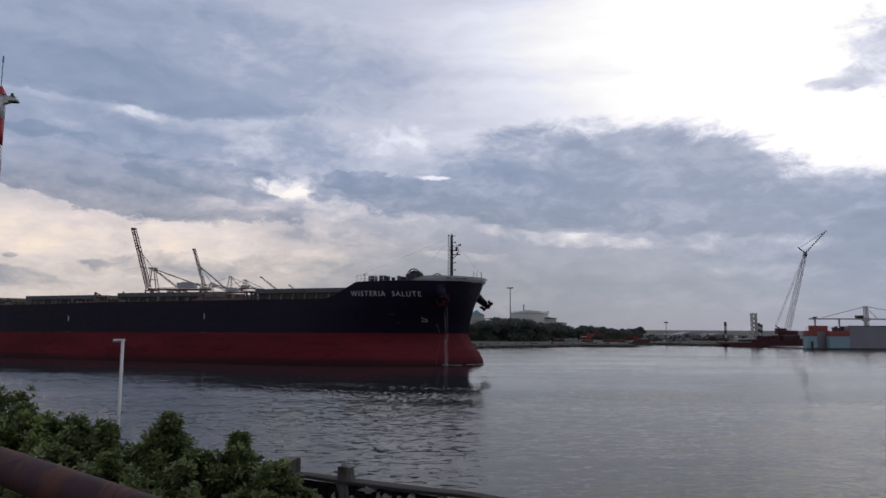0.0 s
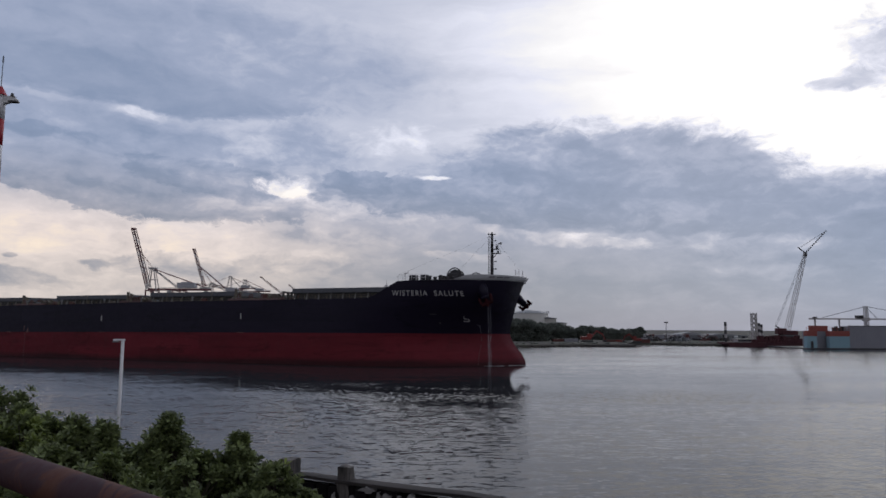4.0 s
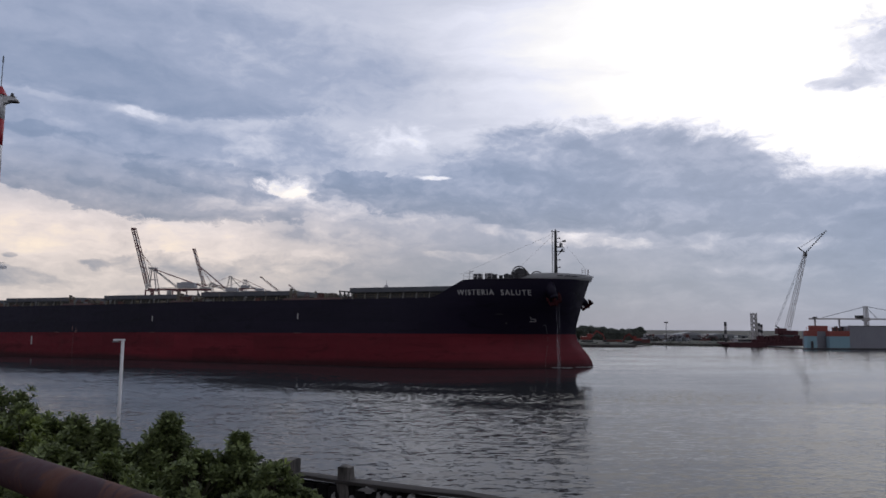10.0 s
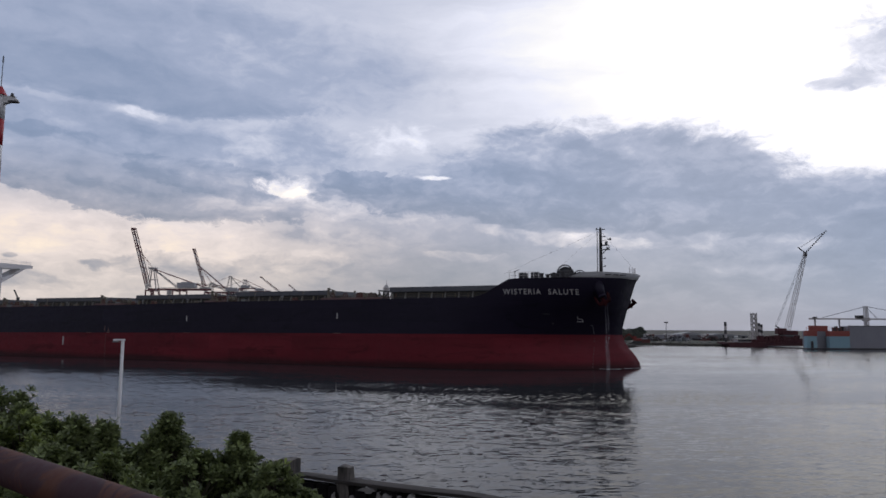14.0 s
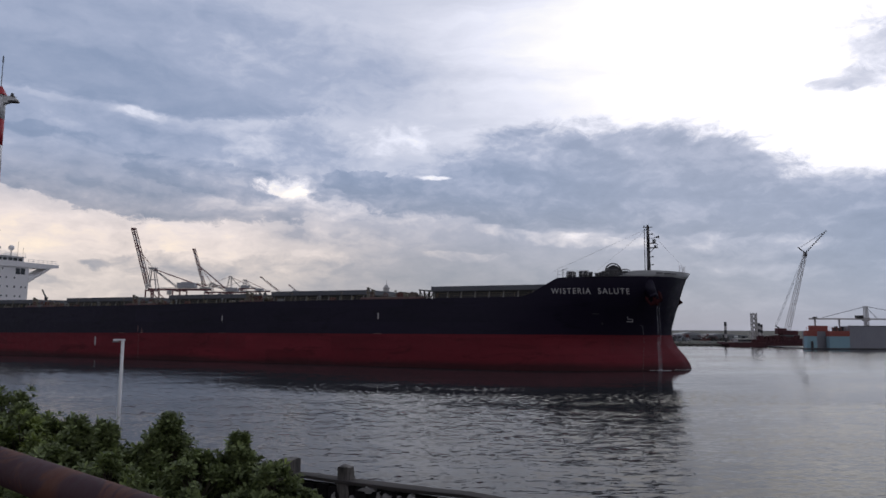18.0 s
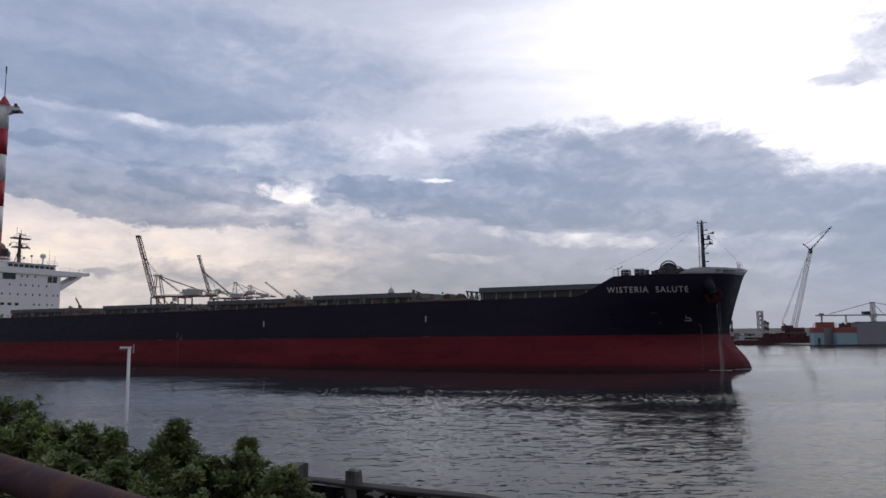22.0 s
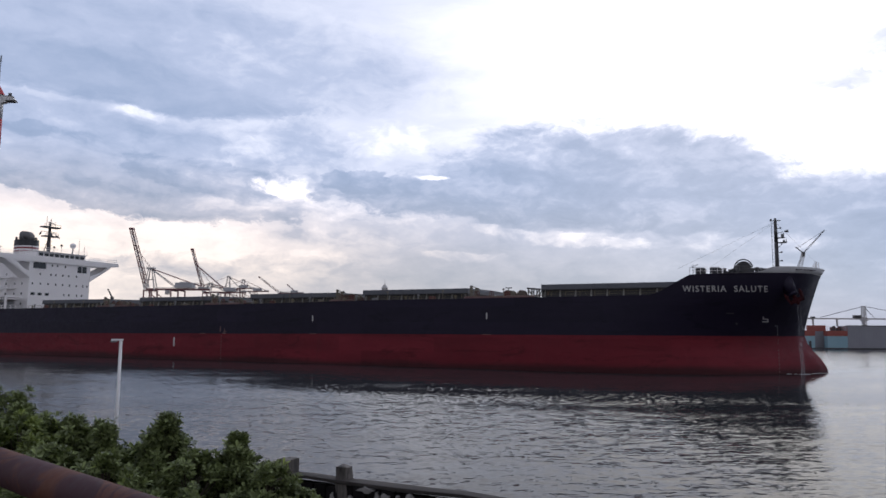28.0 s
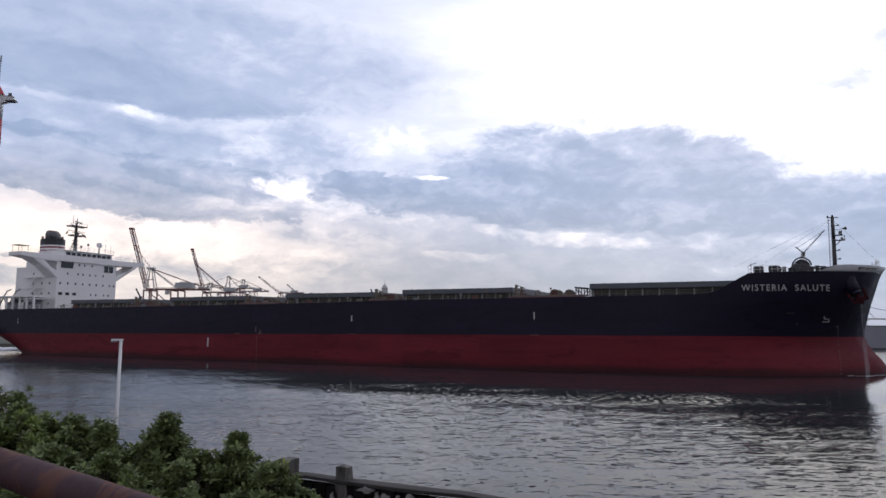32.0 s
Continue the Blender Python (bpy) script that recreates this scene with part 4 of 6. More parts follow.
    for y0, y1 in ((-2.4, -1.2), (1.2, 2.4)):
        for k in (1.4, 1.7):
            s0, s1 = 46.6 - abs(y0) * 0.25, 46.6 - abs(y1) * 0.25
            part("guard_rail", bar(B(), (s0, y0, fz(46) + k), (s1, y1, fz(46) + k), 0.06), WHITE, ship)
    # inclined stay rail from the windlass
    bm = B()
    bar(bm, (30.1, -12.9, fz(30)), (30.1, -12.9, fz(30) + 1.5), 0.07), bar(bm, (29.9, -12.9, fz(30) + 1.25), (30.8, -12.9, fz(30) + 1.55), 0.07)
    part("jack_staff", bm, STEEL, ship)


def make_anchors():
    for side in (-1, 1):
        a = new("anchor_bolster")
        a.parent = ship
        tagged(a, "rounded anchor pocket with anchor housed")
        root = Vector((41.5, side * (breadth(41.5, 12.9) - 1.5), 13.7))
        end = Vector((42.9, -9.1, 10.85)) if side < 0 else Vector((43.6, 12.4, 10.8))
        out = (end - root).normalized()
        bm = B()
        rod(bm, root, end - out * 0.3, 1.2, 0.6, 24)
        part("bolster", bm, BLACK_HULL, a, "", True)
        part("bolster_lip", rod(B(), end - out * 0.5, end - out * 0.15, 0.68, 0.62, 24), BLACK_HULL, a, "", True)
        wide = out.cross(Vector((0, 1, 0))).normalized() if side > 0 else out.cross(Vector((1, 0, 0)).cross(out)).normalized()
        deep = out.cross(wide).normalized()
        anchor = B()
        bar(anchor, end - out * 0.6, end + out * 0.75, 0.42, 0.34)
        half = 1.2 if side > 0 else 0.95
        rod(anchor, end + out * 0.72 - wide * half, end + out * 0.72 + wide * half, 0.25, seg=10), rod(anchor, end + out * 0.6, end + out * 1.25, 0.5, 0.15, 8)
        bar(anchor, end + out * 0.62 - wide * 0.55, end + out * 0.62 + wide * 0.55, 0.7, 0.55)
        for k in (-1, 1):
            tip = end - out * 0.75 + wide * k * 1.05 + deep * 0.25
            foot = end + out * 0.6 + wide * k * 0.85
            bar(anchor, foot, foot + (tip - foot) * 0.6, 0.46, 0.3)
            rod(anchor, foot + (tip - foot) * 0.55, tip, 0.3, 0.05, 8)
        part("anchor", anchor, ANCHOR, a, "rust-stained stockless anchor")
    # wash water that runs from the hawse pipe
    for dx, dy, r, top in ((0.0, 0.0, 0.09, 10.2), (0.33, 0.2, 0.07, 10.0), (0.15, 0.1, 0.13, 4.5)):
        bm = B()
        rings = []
        for z in np.linspace(top, 0.0, 14):
            c = Vector((43.3 + dx + 0.05 * math.sin(z * 1.3), -9.1 + dy + 0.04 * math.cos(z), z))
            w = r * (1.5 - z * 0.07)
            rings.append([bm.verts.new(c + Vector((w * math.cos(k * math.pi / 4), w * math.sin(k * math.pi / 4), 0))) for k in range(8)])
        for u, v in zip(rings, rings[1:]):
            for k in range(8):
                bm.faces.new((u[k], u[(k + 1) % 8], v[(k + 1) % 8], v[k]))
        part("wash_water", bm, SPRAY, ship, "thin white stream of anchor wash water", True)
    bm = B()
    rng = random.Random(2)
    for i in range(34):
        s = rng.uniform(41.5, 47.2)
        y = -breadth(min(s, 47.3), 0.1) - rng.uniform(0.0, 0.7) * (1.4 if 42.5 < s < 45 else 0.6)
        ball(bm, (s, y - (2.0 if 42.8 < s < 44.5 else 0) * rng.random(), 0.02), rng.uniform(0.05, 0.15), 1, (2.2, 1.0, 0.25))
    tagged(part("bow_foam", bm, FOAM, ship), "flecks of white foam at the bow", kind="stuff")
    bm = B()
    for i in range(190):
        s = rng.uniform(-158, -133)
        ball(bm, (s, rng.uniform(-10, 10) * (0.5 + (-133 - s) / 40), 0.03), rng.uniform(0.4, 1.3), 1, (2.0, 1.2, 0.35))
    tagged(part("propeller_wash", bm, FOAM, ship), "white propeller wash under the stern", kind="stuff")


def make_house():
    F = -120.0
    house = new("superstructure")
    house.parent = ship
    tagged(house, "white five-tier accommodation block")
    house.matrix_basis = Matrix.Translation((F, 0, 9.9))
    # front and side walls, a storey line at each deck
    bm = B()
    box(bm, -11.5, 0, -8.1, 8.3, 0, 13.0)
    part("block", bm, WHITE, house)
    bm = B()
    for z in (2.6, 5.2, 7.8, 10.4):
        box(bm, -11.55, 0.05, -8.15, 8.35, z - 0.05, z + 0.05)
    part("deck_edge", bm, WHITE, house)
    # bridge wing slab with tapered ends
    bm = B()
    prism(bm, [(-17.3, 12.2), (-17.3, 13.05), (16.7, 13.05), (16.7, 12.2), (13.5, 11.85), (8.3, 11.7), (-8.1, 11.7), (-13.8, 11.75)], "x", -4.2, 0.35)
    part("bridge_wing", bm, WHITE, house)
    bm = B()      # a plate with a four-sided opening through it
    rim = [(-13.6, 11.85), (-8.0, 11.75), (-8.0, 7.75), (-10.25, 9.4)]
    gap = [(-11.7, 11.5), (-8.4, 11.45), (-8.4, 9.3), (-9.75, 9.9)]
    for i in range(4):
        j = (i + 1) % 4
        prism(bm, [rim[i], rim[j], gap[j], gap[i]], "x", 0.0, 0.22)
    part("bracket_plate", bm, WHITE, house, "white bracket plate with an opening")
    for side in (-1, 1):
        bm = B()
        prism(bm, [(side * 14.6, 11.85), (side * 13.3, 11.85), (side * 8.2, 7.7), (side * 8.2, 9.0)], "x", -3.8, 0.2)
        part("wing_bracket", bm, WHITE, house, "diagonal bridge-wing bracket")
        bm = B()
        for k in (0.45, 0.95):
            bar(bm, (-0.1, side * 16.4, 13.05 + k), (-0.1, side * 8, 13.05 + k), 0.06)
            bar(bm, (-4.0, side * 16.4, 13.05 + k), (-0.1, side * 16.4, 13.05 + k), 0.06)
        for i in range(7):
            bar(bm, (-0.1, side * (8 + i * 1.4), 13.05), (-0.1, side * (8 + i * 1.4), 14.0), 0.06)
        part("guard_rail", bm, WHITE, house)
    bm = B()
    box(bm, -3.6, -1.0, -17.2, -14.6, 14.55, 14.65)
    for x in (-3.4, -1.2):
        for y in (-17.0, -14.8):
            bar(bm, (x, y, 13.05), (x, y, 14.55), 0.07)
    part("awning", bm, STEEL, house, "dark awning over the bridge wing")
    # wheelhouse with its window band
    bm = B()
    box(bm, -8.5, 0.1, -6.6, 6.6, 13.05, 14.3)
    part("wheelhouse", bm, WHITE, house)
    pane = to_mesh("window", box(B(), 0, 0.05, -0.58, 0.58, -0.36, 0.38, bevel=0.03), GLASS)
    for i in range(9):
        piece("window", pane, house, Matrix.Translation((0.1, -5.6 + i * 1.4, 13.6)))
    bm = B()
    box(bm, -9.0, 0.4, -7.0, 7.0, 14.3, 14.42)
    part("wheelhouse_roof", bm, WHITE, house)
    bm = B()
    for k in (0.5, 1.0):
        bar(bm, (0.2, -6.9, 14.4 + k), (0.2, 6.9, 14.4 + k), 0.05)
    for i in range(11):
        bar(bm, (0.2, -6.9 + i * 1.38, 14.4), (0.2, -6.9 + i * 1.38, 15.4), 0.05)
    part("guard_rail", bm, WHITE, house)
    # portholes in rows, larger square windows low down
    port = to_mesh("porthole", box(B(), 0, 0.04, -0.17, 0.17, -0.24, 0.24, bevel=0.03), GLASS)
    rows = ((11.05, (-2.4, -1.0, 1.1)), (8.8, (-5.4, -2.6, -1.3, 0.6, 2.2, 4.4)),
            (6.45, (-7.2, -5.2, -3.2, -1.2, 0.7, 2.6, 4.5, 6.4, 7.6)), (4.0, (1.2, 2.6, 4.8, 6.2)))
    for z, ys in rows:
        for y in ys:
            piece("porthole", port, house, Matrix.Translation((0.005, y, z)))
    low = to_mesh("window", box(B(), 0, 0.04, -0.5, 0.5, -0.32, 0.32, bevel=0.05), GLASS)
    for y in (-7.0, -5.2, -3.4):
        piece("window", low, house, Matrix.Translation((0.005, y, 3.98)))
    big = to_mesh("window", box(B(), 0, 0.05, -1.65, 1.65, -0.75, 0.75, bevel=0.05), GLASS)
    piece("window", big, house, Matrix.Translation((0.01, -5.7, 10.85)))
    bm = B()
    for y0, y1 in ((-7.5, -7.35), (-4.05, -3.9)):
        box(bm, 0.0, 0.09, y0, y1, 10.0, 11.7)
    box(bm, 0, 0.09, -7.5, -3.9, 11.6, 11.72), box(bm, 0, 0.09, -7.5, -3.9, 9.98, 10.1)
    part("window_frame", bm, WHITE, house)
    # dark panes stand in for see-through openings in the front, towards the port wing
    op = to_mesh("window", box(B(), 0, 0.05, -0.6, 0.6, -0.8, 0.8, bevel=0.05), GLASS)
    for y in (5.2, 6.6):
        piece("window", op, house, Matrix.Translation((0.005, y, 10.6)))
    side_port = to_mesh("porthole", box(B(), -0.2, 0.2, -0.04, 0, -0.26, 0.26), GLASS)
    for z in (1.6, 4.0, 6.4, 8.8):
        for x in (-2.5, -5.2, -8.4):
            piece("porthole", side_port, house, Matrix.Translation((x, -8.1, z)))
    # stair flights and galleries on the side
    bm = B()
    for z in (2.6, 5.2, 7.8):
        box(bm, -11.0, -4.5, -9.6, -8.1, z - 0.06, z + 0.06)
        bar(bm, (-9.8, -9.2, z - 2.5), (-6.2, -9.2, z), 0.22, 0.5)
        for k in (0.5, 1.0):
            bar(bm, (-11, -9.55, z + k), (-4.5, -9.55, z + k), 0.05)
        for i in range(6):
            bar(bm, (-11 + i * 1.3, -9.55, z), (-11 + i * 1.3, -9.55, z + 1), 0.05)
    part("side_gallery", bm, WHITE, house)
    # casing and funnel
    bm = B()
    box(bm, -19.0, -11.6, -5.5, 5.5, 0, 10.8), box(bm, -17.6, -11.0, -4, 4, 10.8, 14.4)
    part("engine_casing", bm, WHITE, house)
    fun = new("funnel")
    fun.parent = ship
    fun.matrix_basis = Matrix.Translation((F - 13.8, 0, 23.85))
    tagged(fun, "black funnel with white and red bands")
    def oval(bm, z0, z1, k=1.0):
        pts = [(3.4 * k * math.cos(i * math.pi / 12), 2.5 * k * math.sin(i * math.pi / 12)) for i in range(24)]
        return prism(bm, pts, "z", z0, z1)
    for z0, z1, m, nm in ((-0.6, 0.9, WHITE, "white_band"), (0.9, 1.55, FUNNEL_RED, "red_band"), (1.55, 1.95, WHITE, "white_band"), (1.95, 2.4, FUNNEL_RED, "red_band"),
                          (2.4, 2.75, WHITE, "white_band"), (2.75, 4.3, FUNNEL_BLACK, "funnel_top")):
        part(nm, oval(B(), z0, z1), m, fun)
    bm = B()
    hood = [(-2.0, 4.25), (2.0, 4.25), (1.9, 5.3), (1.5, 6.1), (0.6, 6.6), (-1.3, 6.8), (-1.8, 6.3)]
    prism(bm, hood, "y", -1.05, 1.05)
    bmesh.ops.bevel(bm, geom=bm.edges[:], offset=0.3, segments=2, affect="EDGES")
    part("exhaust_hood", bm, HOODGREY, fun, "grey rounded exhaust hood", True)
    bm = B()
    for x, y, r, h in ((-1.8, -1.5, 0.32, 0.7), (2.4, -0.7, 0.28, 0.5), (2.6, 0.8, 0.28, 0.6), (0.9, -1.7, 0.22, 0.4)):
        rod(bm, (x, y, 4.3), (x - 0.15, y, 4.4 + h), r, r * 0.9, 12)
    part("exhaust_pipe", bm, STEEL, fun, "dark exhaust pipes round the hood")
    # radar mast
    rm = new("radar_mast")
    rm.parent = ship
    rm.matrix_basis = Matrix.Translation((F - 5.2, 0, 24.3))
    tagged(rm, "dark radar mast with yard and scanners")
    bm = B()
    rod(bm, (0, 0, 0), (0, 0, 7.2), 0.5, 0.3, 10), bar(bm, (-1.2, -0.6, 0), (-0.1, 0, 4.2), 0.16), bar(bm, (-1.2, 0.6, 0), (-0.1, 0, 4.2), 0.16)
    part("mast_tube", bm, STEEL, rm)
    bm = B()
    for z, w in ((4.3, 1.7), (6.6, 2.2)):
        box(bm, -0.8, 1.2, -w, w, z, z + 0.28)
        for k in (-w, 0, w):
            bar(bm, (1.1, k, z), (1.1, k, z + 0.8), 0.06)
        bar(bm, (1.1, -w, z + 0.8), (1.1, w, z + 0.8), 0.06)
    bar(bm, (0, -2.4, 5.6), (0, 2.4, 5.6), 0.1)
    for z in (1.4, 2.3, 3.2):
        bar(bm, (0, -0.9, z), (0, 0.9, z), 0.1)
    part("platform", bm, STEEL, rm)
    bm = B()
    box(bm, 0.3, 0.6, -1.8, 1.8, 7.75, 7.95, pose(0, 0, 0, 0, 0, 30)), rod(bm, (0, 0, 7.1), (0, 0, 7.75), 0.3, seg=8)
    part("radar_scanner", bm, GREY, rm)
    bm = B()
    box(bm, 0.5, 0.75, -1.2, 1.2, 5.1, 5.28), rod(bm, (0.6, 0, 4.4), (0.6, 0, 5.1), 0.25, seg=8)
    part("radar_scanner", bm, GREY, rm)
    for y, z0, z1, r in ((-0.9, 6.7, 9.6, 0.06), (0.2, 7.2, 9.0, 0.09), (1.5, 6.7, 8.4, 0.04)):
        part("aerial", rod(B(), (0, y, z0), (0, y, z1), r, seg=6), STEEL, rm)
    bm = B()
    prism(bm, [(-2.9, 4.4), (-2.2, 4.9), (-2.15, 5.5), (-2.6, 5.2)], "x", -0.02, 0.02), prism(bm, [(1.7, 4.5), (3.0, 4.2), (2.7, 4.7), (1.7, 5.2)], "x", -0.02, 0.02)
    part("signal_flag", bm, FUNNEL_BLACK, rm)
    dome = new("satellite_dome")
    dome.parent = ship
    dome.matrix_basis = Matrix.Translation((F - 1.6, 4.1, 24.3))
    bm = B()
    rod(bm, (0, 0, 0), (0, 0, 1.7), 0.14, seg=8), bar(bm, (-0.5, 0, 0), (0, 0, 1.2), 0.08)
    part("dome_post", bm, GREY, dome)
    part("dome", ball(B(), (0, 0, 2.3), 0.72, 3), WHITE, dome, "", True)
    for x, y, h in ((-1, -1.5, 1.6), (-2, 1.2, 2.4), (-1, 7.0, 2.6), (-3, -5.8, 2.6), (-2, 6.2, 4.2)):
        bm = B()
        rod(bm, (F + x, y, 24.3), (F + x, y, 24.3 + h), 0.06, 0.03, 6)
        if h < 2.5:
            rod(bm, (F + x, y, 24.3 + h - 0.5), (F + x, y, 24.3 + h), 0.3, 0.22, 8)
        part("aerial", bm, STEEL, ship)
    # mooring deck frames aft, with roof beams
    zd = 9.85
    for k, (x0, x1) in enumerate(((-131.0, -118.4), (-143.5, -132.0))):
        fr = new("mooring_deck_frame")
        fr.parent = ship
        tagged(fr, "white open side frame of the mooring deck")
        bm = B()
        box(bm, x0, x1, -14.6, -10.5, zd + 2.9, zd + 3.2)
        part("roof_beam", bm, WHITE, fr)
        n = 6
        for i in range(n):
            x = x0 + 0.2 + (x1 - x0 - 0.4) * i / (n - 1)
            part("post", box(B(), x - 0.2, x + 0.2, -14.5, -14.15, zd, zd + 2.9), WHITE, fr)
        bm = B()
        for zz in (0.5, 1.0):
            bar(bm, (x0, -14.8, zd + zz), (x1, -14.8, zd + zz), 0.06)
        part("guard_rail", bm, WHITE, fr)
    for s, y in ((-121.5, -11.5), (-126, -10.5), (-129.5, -12), (-135, -9), (-139, -11)):
        bm = B()
        box(bm, s - 0.9, s + 0.9, y - 0.8, y + 0.8, zd, zd + 1.2, bevel=0.1), rod(bm, (s, y - 0.9, zd + 1.4), (s, y + 0.9, zd + 1.4), 0.55, seg=12)
        part("mooring_winch", bm, GREY, ship)
    bm = B()
    for k in (0.5, 1.0):
        bar(bm, (-118.2, -15.4, zd + k), (-110.2, -15.4, zd + k), 0.08)
    for i in range(6):
        bar(bm, (-118.2 + 1.6 * i, -15.4, zd), (-118.2 + 1.6 * i, -15.4, zd + 1.0), 0.09)
    part("guard_rail", bm, WHITE, ship)
    # lifeboat in its davit
    lb = new("lifeboat")
    lb.parent = ship
    tagged(lb, "dark davit and enclosed boat beside the casing")
    bm = B()
    ball(bm, (-133.5, -8.0, 12.4), 0.75, 2, (2.6, 1.0, 0.9))
    part("boat_hull", bm, STEEL, lb, "", True)
    for s in (-135.3, -131.8):
        bm = B()
        bar(bm, (s - 4.0, -9.0, 10.8), (s - 2.6, -9.0, 13.2), 0.22), bar(bm, (s - 2.6, -9.0, 13.2), (s - 1.3, -9.0, 14.6), 0.22), bar(bm, (s - 1.3, -9.0, 14.6), (s + 0.2, -9.0, 15.0), 0.22), bar(bm, (s - 2.6, -9.0, 13.2), (s - 1.0, -9.0, 10.8), 0.16)
        part("davit", bm, GREY, lb)


make_hull()
make_marks()
make_hatches()
make_deck_gear()
make_forecastle()
make_anchors()
make_house()

# ---------------------------------------------------------------- the far shore


def make_tree(seed, h, r):
    rng = random.Random(seed)
    t = thing("tree", "dark green broad-leaved shore tree", "tree", group="trees on the far shore")
    bm = B()
    rod(bm, (0, 0, -0.3), (0.15, 0, h * 0.55), 0.2, 0.12, 7)
    lumps = []
    for i in range(13):
        a = rng.uniform(0, 6.28)
        d = r * rng.uniform(0.1, 0.75)
        c = Vector((math.cos(a) * d, math.sin(a) * d, h * rng.uniform(0.12, 0.86)))
        lumps.append((c, r * rng.uniform(0.3, 0.52)))
        rod(bm, (0.1, 0, h * 0.3), c, 0.09, 0.03, 5)
    part("trunk", bm, BARK, t)
    verts, faces = [], []
    for c, rad in lumps:
        for _ in range(int(330 * rad)):
            n = Vector((rng.gauss(0, 1), rng.gauss(0, 1), rng.gauss(0, 0.8) + 0.25)).normalized()
            p = c + n * rad * rng.uniform(0.7, 1.1)
            q = Vector((rng.gauss(0, 1), rng.gauss(0, 1), rng.gauss(0, 1))).normalized()
            a = n.cross(q).normalized() * rng.uniform(0.09, 0.23)
            b = (n * 0.6 + q * 0.7).cross(a).normalized() * rng.uniform(0.09, 0.23)
            k = len(verts)
            verts += [p - a, p + b * 0.8, p + a, p - b * 0.8]
            faces.append((k, k + 1, k + 2, k + 3))
    me = bpy.data.meshes.new("crown")
    me.from_pydata([tuple(v) for v in verts], [], faces)
    me.materials.append(CROWN)
    piece("crown", me, t)
    return t


def make_far_trees():
    rng = random.Random(11)
    kinds = [make_tree(20 + i, 5.4, 2.9) for i in range(5)]
    n = 0
    spots = []
    for row, y in enumerate((193, 199, 206)):
        x = 8.0 - 60 * (row > 0)
        while x < 63:
            top = along(x, (-60, 6.5), (9, 6.6), (15, 7.3), (20, 7.7), (27, 6.7), (37, 6.1), (45, 5.4), (54, 4.9), (59, 4.6), (61, 5.9), (63, 4.2))
            if x > 32 and row == 0:
                top -= 0.8
            spots.append((x * y / 200, y + rng.uniform(-1.5, 1.5) + (8 if x > 30 else 0), top - 0.5 + rng.uniform(-0.9, 0.5)))
            x += rng.uniform(2.3, 3.6)
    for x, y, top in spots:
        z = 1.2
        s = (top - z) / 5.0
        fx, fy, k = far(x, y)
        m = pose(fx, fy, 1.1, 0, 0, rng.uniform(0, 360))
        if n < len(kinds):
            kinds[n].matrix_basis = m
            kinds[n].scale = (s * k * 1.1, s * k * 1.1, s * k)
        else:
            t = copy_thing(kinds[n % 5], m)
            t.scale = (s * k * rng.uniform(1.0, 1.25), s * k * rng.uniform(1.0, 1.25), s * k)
        n += 1


def excavator(m, turn, label):
    e = thing("excavator", label, "excavator", m, "machines on the far shore")
    bm = B()
    for y in (-0.95, 0.95):
        prism(bm, [(-1.6, 0.0), (1.6, 0.0), (1.9, 0.4), (1.5, 0.8), (-1.5, 0.8), (-1.9, 0.4)], "y", y - 0.3, y + 0.3)
    part("track", bm, STEEL, e)
    bm = B()
    box(bm, -1.9, 1.0, -1.2, 1.2, 0.95, 1.9, bevel=0.12), box(bm, 0.0, 1.3, 0.2, 1.2, 1.0, 2.7, bevel=0.1)
    part("body", bm, DIGGER, e)
    bm = B()
    box(bm, 0.2, 1.32, 0.3, 1.1, 1.8, 2.55)
    part("cab_window", bm, GLASS, e)
    bm = B()
    bar(bm, (0.9, -0.2, 1.5), (2.7, -0.2, 3.6), 0.5, 0.4), bar(bm, (2.6, -0.2, 3.6), (4.4, -0.2, 2.5), 0.45, 0.36)
    part("boom", bm, DIGGER, e)
    bm = B()
    bar(bm, (4.3, -0.2, 2.7), (5.0, -0.2, 0.9), 0.36, 0.3)
    part("arm", bm, DIGGER, e)
    bm = B()
    prism(bm, [(4.7, 1.0), (5.4, 1.0), (5.3, 0.2), (4.6, 0.1), (4.2, 0.5)], "y", -0.7, 0.3)
    part("bucket", bm, STEEL, e)
    return e


def lattice(bm, a, b, wa, wb, n, chord=0.1, lace=0.06, turn=(0, 1, 0)):
    """A four-chord truss from a to b, tapering from wa to wb."""
    a, b = Vector(a), Vector(b)
    d = (b - a).normalized()
    u = d.cross(Vector(turn)).normalized()
    v = d.cross(u).normalized()
    def corner(t, i):
        w = wa + (wb - wa) * t
        return a + (b - a) * t + u * w / 2 * (1 if i in (0, 1) else -1) + v * w / 2 * (1 if i in (0, 3) else -1)
    for i in range(4):
        bar(bm, corner(0, i), corner(1, i), chord)
    for k in range(n):
        for i in range(4):
            bar(bm, corner(k / n, i), corner((k + 1) / n, (i + 1) % 4), lace)
            if k:
                bar(bm, corner(k / n, i), corner(k / n, (i + 1) % 4), lace)
    return bm


